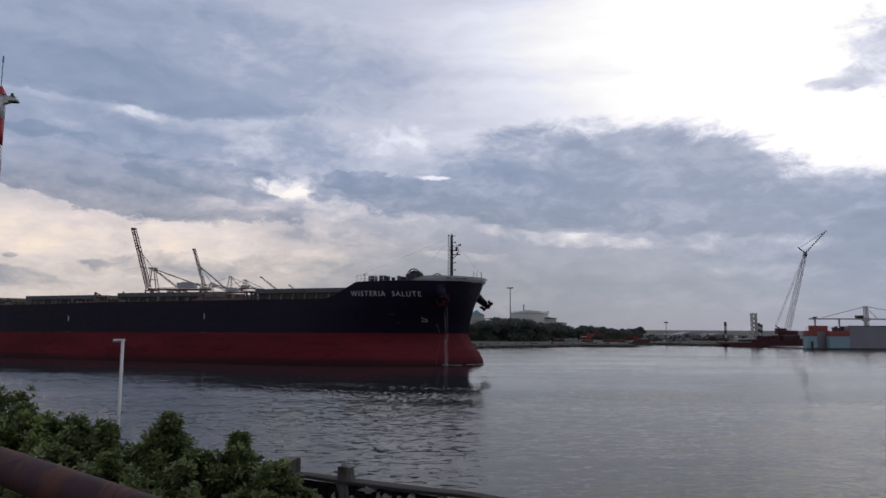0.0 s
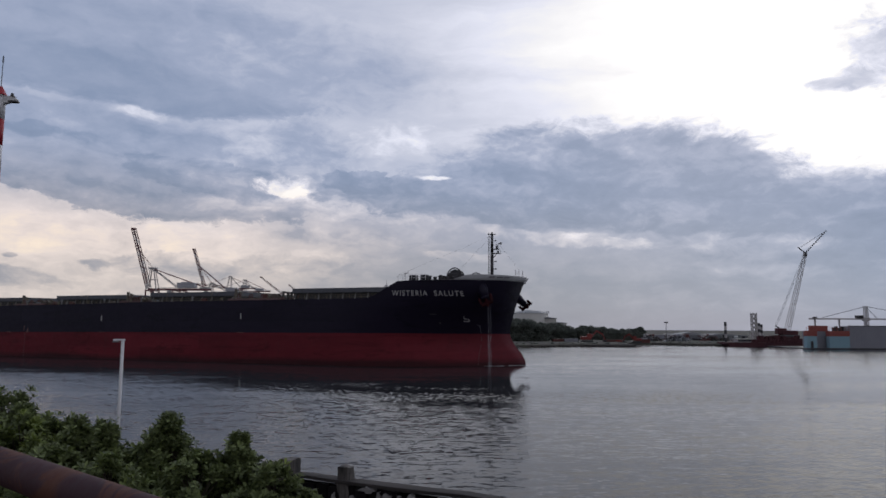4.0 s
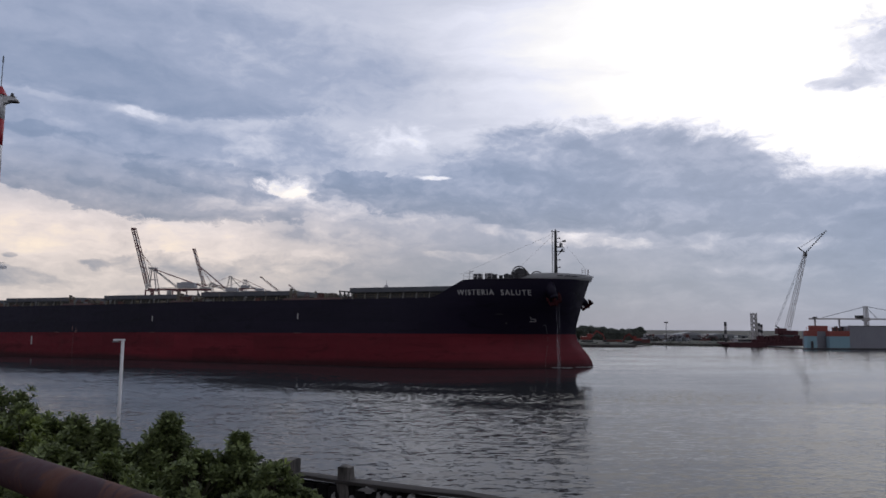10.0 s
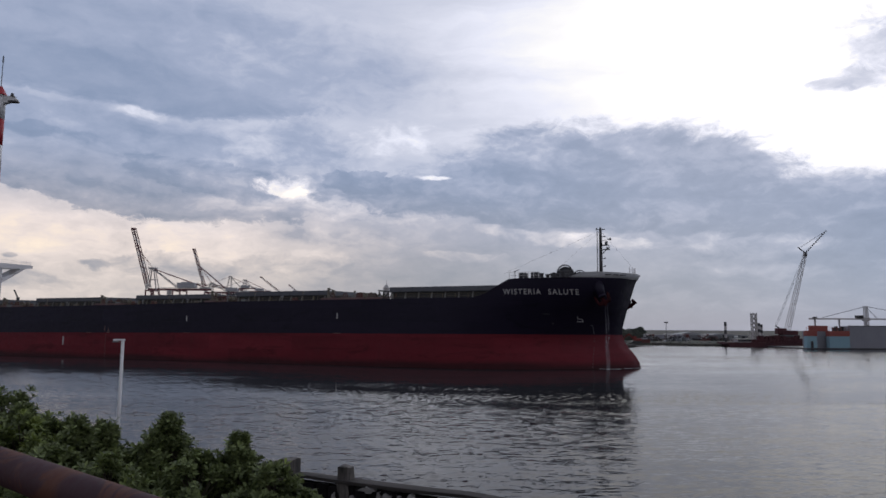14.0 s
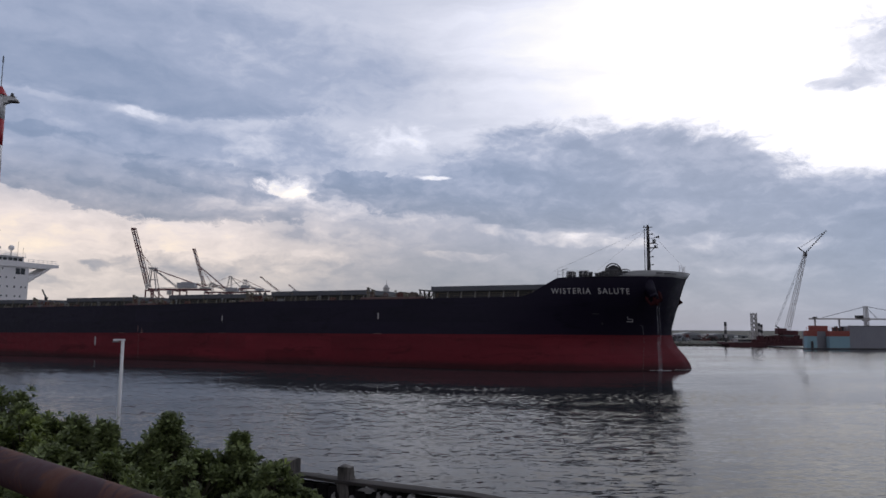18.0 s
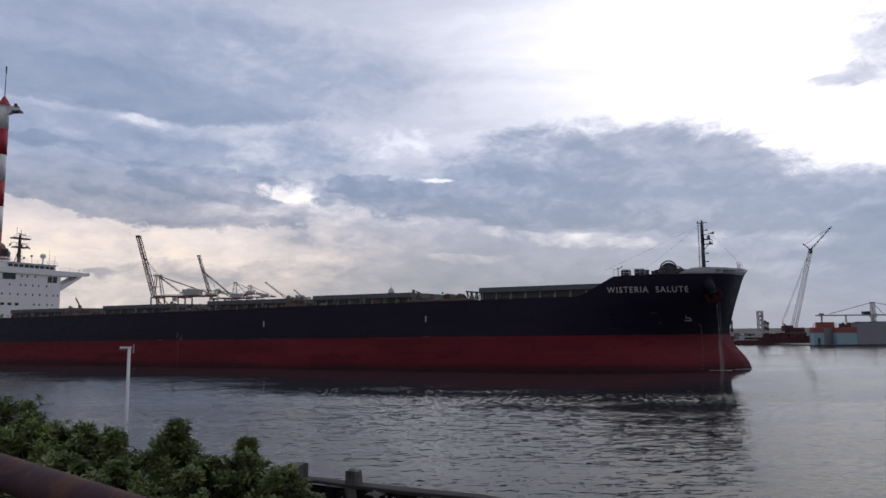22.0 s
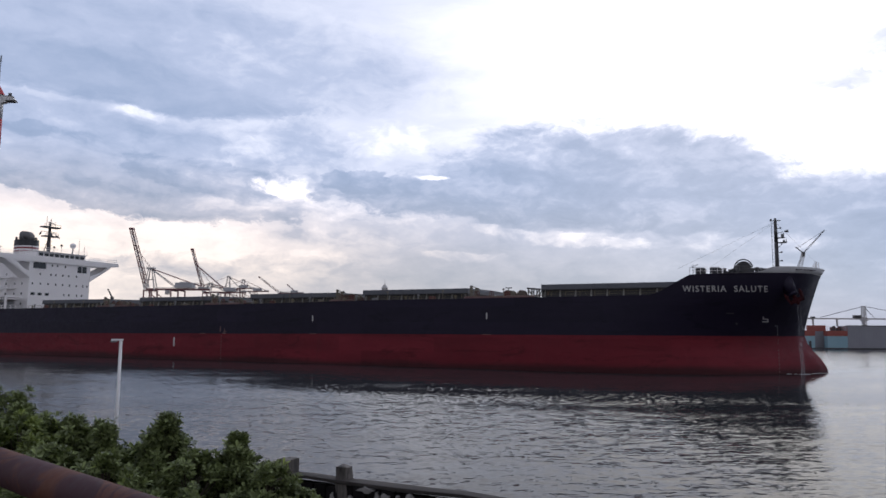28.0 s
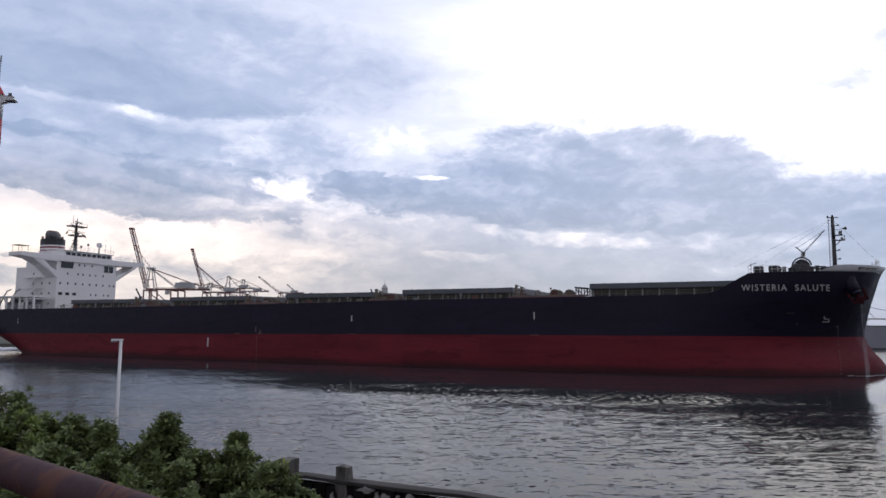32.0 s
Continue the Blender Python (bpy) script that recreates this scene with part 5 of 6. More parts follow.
def far_shed(name, x, y, w, d, h, wall, roof, label, ridge=0.8, m=None):
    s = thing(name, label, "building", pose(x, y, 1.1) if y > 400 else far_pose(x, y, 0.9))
    part("wall", box(B(), -w / 2, w / 2, -d / 2, d / 2, 0, h), wall, s)
    part("roof", prism(B(), [(-w / 2 - 0.3, h), (w / 2 + 0.3, h), (w / 2 + 0.3, h + 0.15), (0, h + ridge), (-w / 2 - 0.3, h + 0.15)], "y", -d / 2 - 0.3, d / 2 + 0.3), roof, s)
    n = max(2, int(w / 3))
    me = to_mesh("window", box(B(), -0.5, 0.5, -0.06, 0.02, -0.45, 0.45), GLASS)
    for i in range(n):
        piece("window", me, s, Matrix.Translation((-w / 2 + w * (i + 0.5) / n, -d / 2, h * 0.55)))
    return s


def make_far_shore():
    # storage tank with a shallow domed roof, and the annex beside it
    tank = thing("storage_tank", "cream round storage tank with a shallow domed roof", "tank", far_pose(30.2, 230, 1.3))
    part("shell", rod(B(), (0, 0, 0), (0, 0, 8.0), 6.6, seg=40), CREAM, tank, "", True)
    bm = B()
    rod(bm, (0, 0, 8.0), (0, 0, 8.9), 6.7, 3.6, 40), rod(bm, (0, 0, 8.9), (0, 0, 9.25), 3.6, 0.5, 40)
    part("roof", bm, ROOFGREY, tank)
    bm = B()
    for i in range(40):
        a = i * math.pi / 20
        bar(bm, (6.7 * math.cos(a), 6.7 * math.sin(a), 8), (6.7 * math.cos(a), 6.7 * math.sin(a), 8.9), 0.08)
    part("guard_rail", bm, GREY, tank)
    far_shed("warehouse", 36.0, 229, 5.4, 9.0, 6.6, CREAM, ROOFGREY, "cream warehouse annex beside the tank", 0.5)
    far_shed("warehouse", 40.0, 234, 6.4, 8.0, 5.0, CREAM, ROOFGREY, "low pale warehouse among the trees", 0.4)
    far_shed("office_block", 11.8, 234, 5.4, 8.0, 7.6, CREAM, SKYBLUE, "pale office block with a blue top", 2.0)
    bm = B()
    box(bm, -6, 24, 231, 232, 7.4, 7.8)
    for x in range(-6, 25, 4):
        box(bm, x - 0.15, x + 0.15, 231.3, 231.6, 0.9, 7.4)
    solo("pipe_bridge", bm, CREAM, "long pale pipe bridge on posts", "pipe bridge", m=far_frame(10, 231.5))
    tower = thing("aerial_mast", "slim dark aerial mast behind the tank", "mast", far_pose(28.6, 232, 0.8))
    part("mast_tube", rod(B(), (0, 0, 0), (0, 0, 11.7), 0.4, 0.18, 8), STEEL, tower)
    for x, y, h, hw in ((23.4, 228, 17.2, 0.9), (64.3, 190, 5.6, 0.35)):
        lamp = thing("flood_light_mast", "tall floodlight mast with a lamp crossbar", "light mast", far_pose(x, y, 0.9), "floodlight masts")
        part("mast_tube", rod(B(), (0, 0, 0), (0, 0, h), 0.22 if h > 10 else 0.12, 0.12 if h > 10 else 0.07, 8), STEEL, lamp)
        bm = B()
        bar(bm, (-hw, 0, h), (hw, 0, h), 0.14)
        for k in (-1, -0.33, 0.33, 1):
            box(bm, k * hw - 0.2, k * hw + 0.2, -0.25, 0.2, h - 0.12, h + 0.25)
        part("lamp_bar", bm, STEEL, lamp)
    excavator(far_pose(41.0, 187.5, 0.75, -8) @ Matrix.Scale(0.98, 4), 0, "orange-red excavator with its arm lowered")
    excavator(far_pose(55.2, 188.5, 0.7, 172) @ Matrix.Scale(0.72, 4), 0, "orange-red excavator with its boom raised")
    # containers, lorries, huts and small clutter along the bank
    rng = random.Random(8)
    mats = (RUSTRED, GREY, SHEETGREY, DIGGER, SKYBLUE, GREY, SHEETGREY, STEEL)
    names = ("rusty red", "dark grey", "grey", "orange-red", "pale blue", "dark grey", "grey", "dark")
    spots = [(33.0, 189.5, 3.2, 1.1, 0), (36.6, 189, 4.0, 1.2, 2), (47.6, 188.4, 3.0, 0.9, 0), (50.2, 189.5, 2.2, 0.8, 3), (57.5, 190, 3.4, 1.0, 0), (60.5, 197, 3.0, 1.2, 2)]
    for i in range(26):
        spots.append((rng.uniform(63, 86), rng.uniform(197, 214), rng.uniform(1.4, 3.4), rng.uniform(0.4, 1.0), rng.randrange(8)))
    for x, y, w, h, k in spots:
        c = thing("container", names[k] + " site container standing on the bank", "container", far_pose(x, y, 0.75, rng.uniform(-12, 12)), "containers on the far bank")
        part("body", box(B(), -w / 2, w / 2, -1.1, 1.1, 0, h, bevel=0.03), mats[k], c)
        bm = B()
        for i in range(int(w / 0.35)):
            xx = -w / 2 + 0.2 + i * 0.35
            box(bm, xx, xx + 0.16, -1.16, -1.09, 0.1, h - 0.1)
        part("ribs", bm, mats[k], c)
    for i in range(9):
        x, y = rng.uniform(63, 84), rng.uniform(198, 206)
        car = thing("parked_lorry", "grey lorry with a white or red cab, parked on the bank", "lorry", far_pose(x, y, 0.8, rng.choice((0, 180)) + rng.uniform(-8, 8)), "parked lorries")
        part("cargo_bed", box(B(), -2.4, 0.9, -0.95, 0.95, 0.7, 1.9, bevel=0.04), SHEETGREY if i % 2 else GREY, car)
        part("cab", box(B(), 1.0, 2.3, -0.9, 0.9, 0.5, 2.1, bevel=0.15), CRANEWHITE if i % 3 else RUSTRED, car)
        for xx in (-1.6, 1.5):
            for yy in (-0.85, 0.85):
                part("wheel", rod(B(), (xx, yy - 0.12, 0.42), (xx, yy + 0.12, 0.42), 0.42, seg=12), STEEL, car)
    for i in range(16):
        x, y = rng.uniform(62, 87), rng.uniform(193, 199)
        heap = thing("scrap_heap", "low heap of dark scrap and machine parts on the bank", "scrap heap", far_pose(x, y, 0.75) @ Matrix.Scale(1.5, 4), "scrap heaps on the far bank")
        paint = (STEEL, ROCK, RUSTRED, GREY)[i % 4]
        for k in range(7):
            r = rng.uniform(0.25, 0.6)
            if k % 2:
                tilt = pose(rng.uniform(-1.5, 1.5), rng.uniform(-0.8, 0.8), 0, rng.uniform(-14, 14), rng.uniform(-14, 14), rng.uniform(0, 180))
                part("scrap_block", box(B(), -r * 1.4, r * 1.4, -r * 0.7, r * 0.7, -0.2, rng.uniform(0.3, 1.1), tilt), paint, heap)
            else:
                part("scrap_beam", bar(B(), (rng.uniform(-1.6, 1.6), rng.uniform(-0.8, 0.8), 0.0), (rng.uniform(-1.6, 1.6), rng.uniform(-0.8, 0.8), rng.uniform(0.5, 1.5)), 0.16), paint, heap)
    far_shed("depot_hall", 81, 219, 13, 7, 1.0, GREY, ROOFGREY, "long low depot hall with a curved grey roof", 1.3)
    far_shed("depot_hall", 92, 222, 18, 7, 0.9, GREY, ROOFGREY, "long low grey depot hall", 0.8)
    far_shed("depot_hall", 68, 222, 14, 7, 0.7, GREY, ROOFGREY, "long low grey depot hall", 0.6)
    # shore stones, one by one along the bank
    for k, (x0, x1, n) in enumerate(((8, 68, 150), (68, 125, 90))):
        bm = B()
        for i in range(n):
            x = rng.uniform(x0, x1)
            ball(bm, (x, shore_y(x) - rng.uniform(-0.6, 0.9), rng.uniform(0.0, 0.6)), rng.uniform(0.25, 0.6), 1, (1.5, 1, 0.7))
        solo("shore_stones", bm, ROCK, "dark wet stones along the waterline", "stones", "stuff")
    bm = B()
    box(bm, 42, 67, 246, 252, -1.0, 0.72, bevel=0.08), box(bm, 64, 68.5, 250, 254, -1.0, 0.95, bevel=0.1)
    solo("landing_stage", bm, ROCK, "low dark stone landing stage at the water", "landing stage")
    # grassy scrub
    bm = B()
    for i in range(220):
        x = rng.uniform(8, 125)
        y = shore_y(x) + rng.uniform(2, 14)
        ball(bm, (x, y, 1.2), rng.uniform(0.2, 0.6), 1, (1.6, 1, 0.8))
    solo("scrub", bm, CROWN, "low dark scrub on the bank", "scrub", "stuff")


def make_barge():
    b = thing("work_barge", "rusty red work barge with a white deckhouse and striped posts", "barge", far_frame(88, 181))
    bm = B()
    prism(bm, [(77.5, 0.75), (78.6, -0.5), (98.2, -0.5), (98.9, 0.9), (98.9, 1.2), (77.5, 1.2)], "y", 179.5, 187.5)
    part("barge_hull", bm, BARGERED, b)
    bm = B()
    box(bm, 84.8, 98.6, 180.2, 187, 1.2, 1.95, bevel=0.05), box(bm, 90.8, 96.0, 181, 186.6, 1.95, 2.7, bevel=0.05)
    for i in range(14):
        x = 85.0 + i * 0.98
        box(bm, x, x + 0.2, 180.0, 180.25, 1.2, 2.1)
    part("deck_structure", bm, BARGERED, b)
    bm = B()
    box(bm, 80.3, 84.0, 180.1, 183.2, 0.9, 2.1, bevel=0.04)
    part("deckhouse", bm, CRANEWHITE, b, "white deckhouse")
    bm = B()
    box(bm, 80.1, 84.2, 179.9, 183.4, 2.1, 2.2)
    part("deckhouse_roof", bm, CREAM, b)
    me = to_mesh("window", box(B(), -0.3, 0.3, -0.04, 0.02, -0.25, 0.25), GLASS)
    for i in range(5):
        piece("window", me, b, Matrix.Translation((80.8 + i * 0.7, 180.1, 1.65)))
    bm = B()
    for i in range(26):
        rng = random.Random(i)
        x = rng.uniform(85, 98)
        y = 180.5 + i * 0.05
        box(bm, x, x + rng.uniform(0.2, 1.0), y, y + 1.0, 1.9, 2.1 + rng.uniform(0.1, 1.1))
    part("deck_clutter", bm, BARGERED, b)
    for x, y, z0, z1, n in ((78.7, 184, 1.2, 6.7, 5), (87.7, 183.2, 2.2, 6.5, 5), (89.0, 184.6, 2.2, 6.1, 5)):
        sp = new("striped_post")
        sp.parent = b
        tagged(sp, "black and white banded mooring post")
        for i in range(n):
            part("band", rod(B(), (x, y, z0 + (z1 - z0) * i / n), (x, y, z0 + (z1 - z0) * (i + 1) / n), 0.34, seg=12), STEEL if i % 2 == 0 else CRANEWHITE, sp)
    tw = thing("lattice_tower", "pale lattice access tower behind the barge", "tower", far_pose(86.3, 183, 0.6))
    part("tower_frame", lattice(B(), (0, 0, 0), (0, 0, 8.6), 1.15, 1.15, 7, 0.2, 0.16), CRANEWHITE, tw)
    for i in range(7):
        part("tower_floor", box(B(), -0.65, 0.65, -0.65, 0.65, 1.1 + i * 1.2, 1.2 + i * 1.2), CREAM, tw)
    cr = thing("crawler_crane", "tall crawler crane with a white lattice boom and jib", "crane", far_frame(96, 183.2))
    bm = B()
    box(bm, 93.6, 98.0, 182.0, 184.6, 3.2, 4.4, bevel=0.1), box(bm, 92.6, 95.0, 182.2, 184.4, 3.4, 5.0, bevel=0.1)
    part("crane_house", bm, BARGERED, cr)
    bm = B()
    for y in (182.2, 184.2):
        box(bm, 93.2, 98.4, y - 0.5, y + 0.5, 2.3, 3.2, bevel=0.2)
    part("crawler_track", bm, STEEL, cr)
    part("boom", lattice(B(), (95.3, 183.2, 3.6), (101.7, 183.2, 26.0), 1.2, 0.7, 22, 0.09, 0.045), CRANEWHITE, cr, "white lattice boom")
    bm = B()
    lattice(bm, (101.7, 183.2, 26.0), (108.0, 183.2, 32.5), 0.3, 0.2, 12, 0.05, 0.03)
    part("jib", bm, STEEL, cr)
    bm = B()
    bar(bm, (101.7, 183.2, 26.0), (99.6, 183.2, 27.7), 0.22), box(bm, 101.35, 101.95, 182.8, 183.6, 25.0, 26.3)
    part("jib_strut", bm, STEEL, cr)
    bm = B()
    bar(bm, (95.2, 183.2, 3.9), (92.4, 183.2, 5.6), 0.3), bar(bm, (93.8, 183.2, 4.8), (92.4, 183.2, 5.6), 0.2)
    part("back_mast", bm, STEEL, cr)
    bm = B()
    for dy in (-0.4, 0.4):
        rod(bm, (92.4, 183.2 + dy, 5.6), (101.35, 183.2 + dy, 25.4), 0.04, seg=5)
    rod(bm, (100.0, 183.2, 27.4), (107.9, 183.2, 32.4), 0.05, seg=5)
    part("pendant_line", bm, STEEL, cr)


def make_dock():
    d = thing("floating_dock", "floating dock with grey walls and orange and pale blue end towers", "dock", Matrix.Translation((1.9, 0, 0)) @ far_frame(98, 167))
    part("pontoon", box(B(), 90.0, 150, 166.0, 196, -1.0, 0.35, bevel=0.1), STEEL, d)
    for x0, x1, top, ya in ((90.3, 92.8, 4.65, 166.5), (95.8, 100.86, 4.6, 166.2)):
        tw = new("end_tower")
        tw.parent = d
        mid = top * 0.71
        part("lower_panel", box(B(), x0, x1, ya, ya + 1.6, 0.3, mid, bevel=0.03), SKYBLUE, tw, "pale blue sheeting")
        part("upper_panel", box(B(), x0 - 0.06, x1 + 0.06, ya - 0.06, ya + 1.66, mid, top, bevel=0.03), ORANGE, tw, "orange-red sheeting")
        bm = B()
        for i in range(int((x1 - x0) / 0.45)):
            xx = x0 + 0.2 + i * 0.45
            box(bm, xx, xx + 0.1, ya - 0.04, ya + 0.01, 0.35, mid - 0.05)
        part("sheet_ribs", bm, SKYBLUE, tw)
        bm = B()
        for k in (0.5, 1.0):
            bar(bm, (x0, ya, top + k), (x1, ya, top + k), 0.06)
        for i in range(6):
            x = x0 + (x1 - x0) * i / 5
            bar(bm, (x, ya, top), (x, ya, top + 1), 0.06)
        part("guard_rail", bm, ORANGE, tw)
    part("doorway", box(B(), 91.2, 91.8, 166.4, 166.6, 0.3, 2.0), STEEL, d)
    part("cross_panel", box(B(), 92.4, 97.0, 169.0, 169.6, 4.5, 5.95), ORANGE, d)
    part("cross_wall", box(B(), 90.8, 101, 169.1, 169.7, 0.3, 4.5), SHEETGREY, d)
    bm = B()
    for x, h in ((97.9, 0.5), (98.6, 0.8), (99.4, 0.4), (100.1, 0.7)):
        box(bm, x, x + 0.5, 168.2, 168.8, 4.4, 5.0 + h)
    part("deck_gear", bm, STEEL, d)
    part("side_wall", box(B(), 100.95, 150, 166.8, 170.8, 0.3, 5.85, bevel=0.05), SHEETGREY, d)
    part("wall_cap", box(B(), 100.95, 150, 166.7, 166.98, 5.85, 5.98), STEEL, d)
    me = to_mesh("wall_rib", box(B(), -0.06, 0.06, -0.035, 0.02, 0.35, 5.8), SHEETGREY)
    for i in range(40):
        piece("wall_rib", me, d, Matrix.Translation((101.4 + i * 0.62, 166.78, 0)))
    gc = thing("dock_gantry", "pale travelling gantry on the dock wall with a cable-stayed jib", "crane", Matrix.Translation((1.9, 0, 0)) @ far_frame(98, 167))
    bm = B()
    box(bm, 92.6, 130, 169.0, 169.7, 7.5, 7.85)
    for x in (94.0, 100.2, 107.0, 114.0):
        box(bm, x - 0.15, x + 0.15, 169.1, 169.5, 5.85, 7.5)
    part("beam", bm, CRANEWHITE, gc)
    bm = B()
    lattice(bm, (107.2, 169.3, 5.85), (107.2, 169.3, 11.0), 0.8, 0.7, 6, 0.14, 0.09), box(bm, 106.4, 108.0, 168.9, 169.8, 7.2, 8.0)
    part("post", bm, CRANEWHITE, gc)
    bm = B()
    rod(bm, (107.2, 169.3, 10.9), (96, 169.3, 8.0), 0.07, seg=5), rod(bm, (107.2, 169.3, 10.9), (118, 169.3, 9.0), 0.07, seg=5), rod(bm, (107.2, 169.3, 10.9), (110, 169.3, 7.8), 0.06, seg=5)
    part("stay_cable", bm, STEEL, gc)
    bm = B()
    box(bm, 104.6, 106.2, 168.8, 169.9, 7.85, 8.6), box(bm, 93.6, 94.4, 168.9, 169.8, 7.85, 8.2)
    part("trolley", bm, STEEL, gc)


def gantry(m, up, h, label, scale=1.0, reach=56, apex=(-2, 23), strut=False):
    """A quayside container crane; the boom stands at the angle up."""
    g = thing("container_crane", label, "crane", m, "container cranes")
    k = scale
    bm = B()
    for x in (-6 * k, -1 * k, 17 * k, 23 * k):
        for y in (-8 * k, 8 * k):
            bar(bm, (x, y, 0), (x, y, h), 0.95 * k)
        bar(bm, (x, -8 * k, h), (x, 8 * k, h), 1.0 * k)
    for y in (-8 * k, 8 * k):
        bar(bm, (-6 * k, y, 14 * k), (23 * k, y, 14 * k), 1.1 * k), bar(bm, (-2 * k, y, h - 1.5 * k), (17 * k, y, h - 16 * k), 0.7 * k)
    part("portal", bm, CRANERED, g, "faded red portal legs")
    bm = B()
    for y in (-2.6 * k, 2.6 * k):
        bar(bm, (-6.5 * k, y, h + 1.2 * k), (46 * k, y, h + 1.2 * k), 0.7 * k, 1.5 * k)
    for i in range(10):
        bar(bm, ((-6 + i * 5.7) * k, -2.6 * k, h + 1.2 * k), ((-6 + i * 5.7) * k, 2.6 * k, h + 1.2 * k), 0.4 * k)
    part("girder", bm, CRANERED, g, "faded red trolley girder")
    bm = B()
    bar(bm, (2 * k, -3 * k, h + 2.6 * k), (44 * k, -3 * k, h + 2.6 * k), 0.4 * k), box(bm, 10 * k, 13 * k, -3 * k, 0, h - 3.2 * k, h + 0.4 * k), box(bm, 38 * k, 47 * k, -3 * k, 3 * k, h + 2 * k, h + 3.4 * k)
    for i in range(8):
        bar(bm, ((2 + 6 * i) * k, -3 * k, h + 1.4 * k), ((2 + 6 * i) * k, -3 * k, h + 2.6 * k), 0.22 * k)
    part("walkway", bm, CRANEWHITE, g, "pale walkway with its rail")
    L = reach * k
    d = Vector((-math.cos(radians(up)), 0, math.sin(radians(up))))
    n = Vector((d.z, 0, -d.x))
    a = Vector((-8 * k, 0, h + 1.2 * k))
    red, pale = B(), B()
    n_bay = 11
    for y in (-2.0 * k, 2.0 * k):
        o = Vector((0, y, 0))
        for i in range(n_bay):
            p, q = a + o + d * L * i / n_bay, a + o + d * L * (i + 1) / n_bay
            rise = 2.7 * k * (1 - 0.25 * i / n_bay)
            bar(red if i % 3 else pale, p, q, 0.75 * k)
            bar(red if i % 4 else pale, p + n * rise, q + n * rise, 0.6 * k)
            bar(pale, p, q + n * rise, 0.2 * k), bar(pale, q, q + n * rise, 0.2 * k)
    for i in range(n_bay):
        p = a + d * L * (i + 1) / n_bay
        bar(red, p - Vector((0, 2.0 * k, 0)), p + Vector((0, 2.0 * k, 0)), 0.4 * k)
    tip = a + d * L + n * 1.0 * k
    box(red, tip.x - 1.6 * k, tip.x + 1.6 * k, -2.2 * k, 2.2 * k, tip.z - 0.6 * k, tip.z + 0.9 * k)
    part("boom", red, CRANERED, g, "faded red boom")
    tagged(part("boom_lacing", pale, CRANEWHITE, g), "pale lattice bars of the boom", kind="stuff")
    top = Vector((apex[0] * k, 0, h + apex[1] * k))
    bm = B()
    for y in (-3 * k, 3 * k):
        o = Vector((0, y * 0.6, 0))
        bar(bm, (-8 * k, y, h), top + o + Vector((-1.4 * k, 0, 0)), 0.75 * k), bar(bm, (1.0 * k, y, h), top + o + Vector((1.4 * k, 0, 0)), 0.75 * k)
        bar(bm, (-6.5 * k, y * 0.8, h + apex[1] * k * 0.5), (0.2 * k, y * 0.8, h + apex[1] * k * 0.5), 0.4 * k)
        bar(bm, top + o, (18 * k, y, h + 3 * k), 0.6 * k)
    box(bm, top.x - 3.2 * k, top.x + 3.2 * k, -2.4 * k, 2.4 * k, top.z - 0.4 * k, top.z + 0.9 * k)
    for x in (-3.0, 0, 3.0):
        bar(bm, (top.x + x * k, -2.2 * k, top.z), (top.x + x * k, -2.2 * k, top.z + 2.0 * k), 0.2 * k)
    part("apex_frame", bm, CRANEWHITE, g)
    for y in (-1.8 * k, 1.8 * k):
        for foot, r in (((42 * k, y, h + 3 * k), 0.34), (a + d * L * 0.72, 0.13)):
            part("stay", rod(B(), top + Vector((0, y, 0)), foot, r * k, seg=6), CRANERED, g)
        if strut:
            part("folded_stay", bar(B(), a + d * L * 0.66 + Vector((0, y, 0)), (33 * k, y, h - 6 * k), 1.3 * k, 0.9 * k), CRANERED if y < 0 else CRANEWHITE, g, "folded boom stay of faded red steel")
    bm = B()
    box(bm, 18.5 * k, 33.5 * k, -4 * k, 4 * k, h + 2.4 * k, h + 6.9 * k, bevel=0.1)
    for i in range(8):
        box(bm, (18.9 + 1.9 * i) * k, (19.2 + 1.9 * i) * k, -4.12 * k, -3.9 * k, h + 2.6 * k, h + 6.7 * k)
    box(bm, 22 * k, 27 * k, -3 * k, 3 * k, h + 6.9 * k, h + 7.7 * k)
    part("machinery_house", bm, CRANEHOUSE, g, "pale grey ribbed machinery house")
    return g


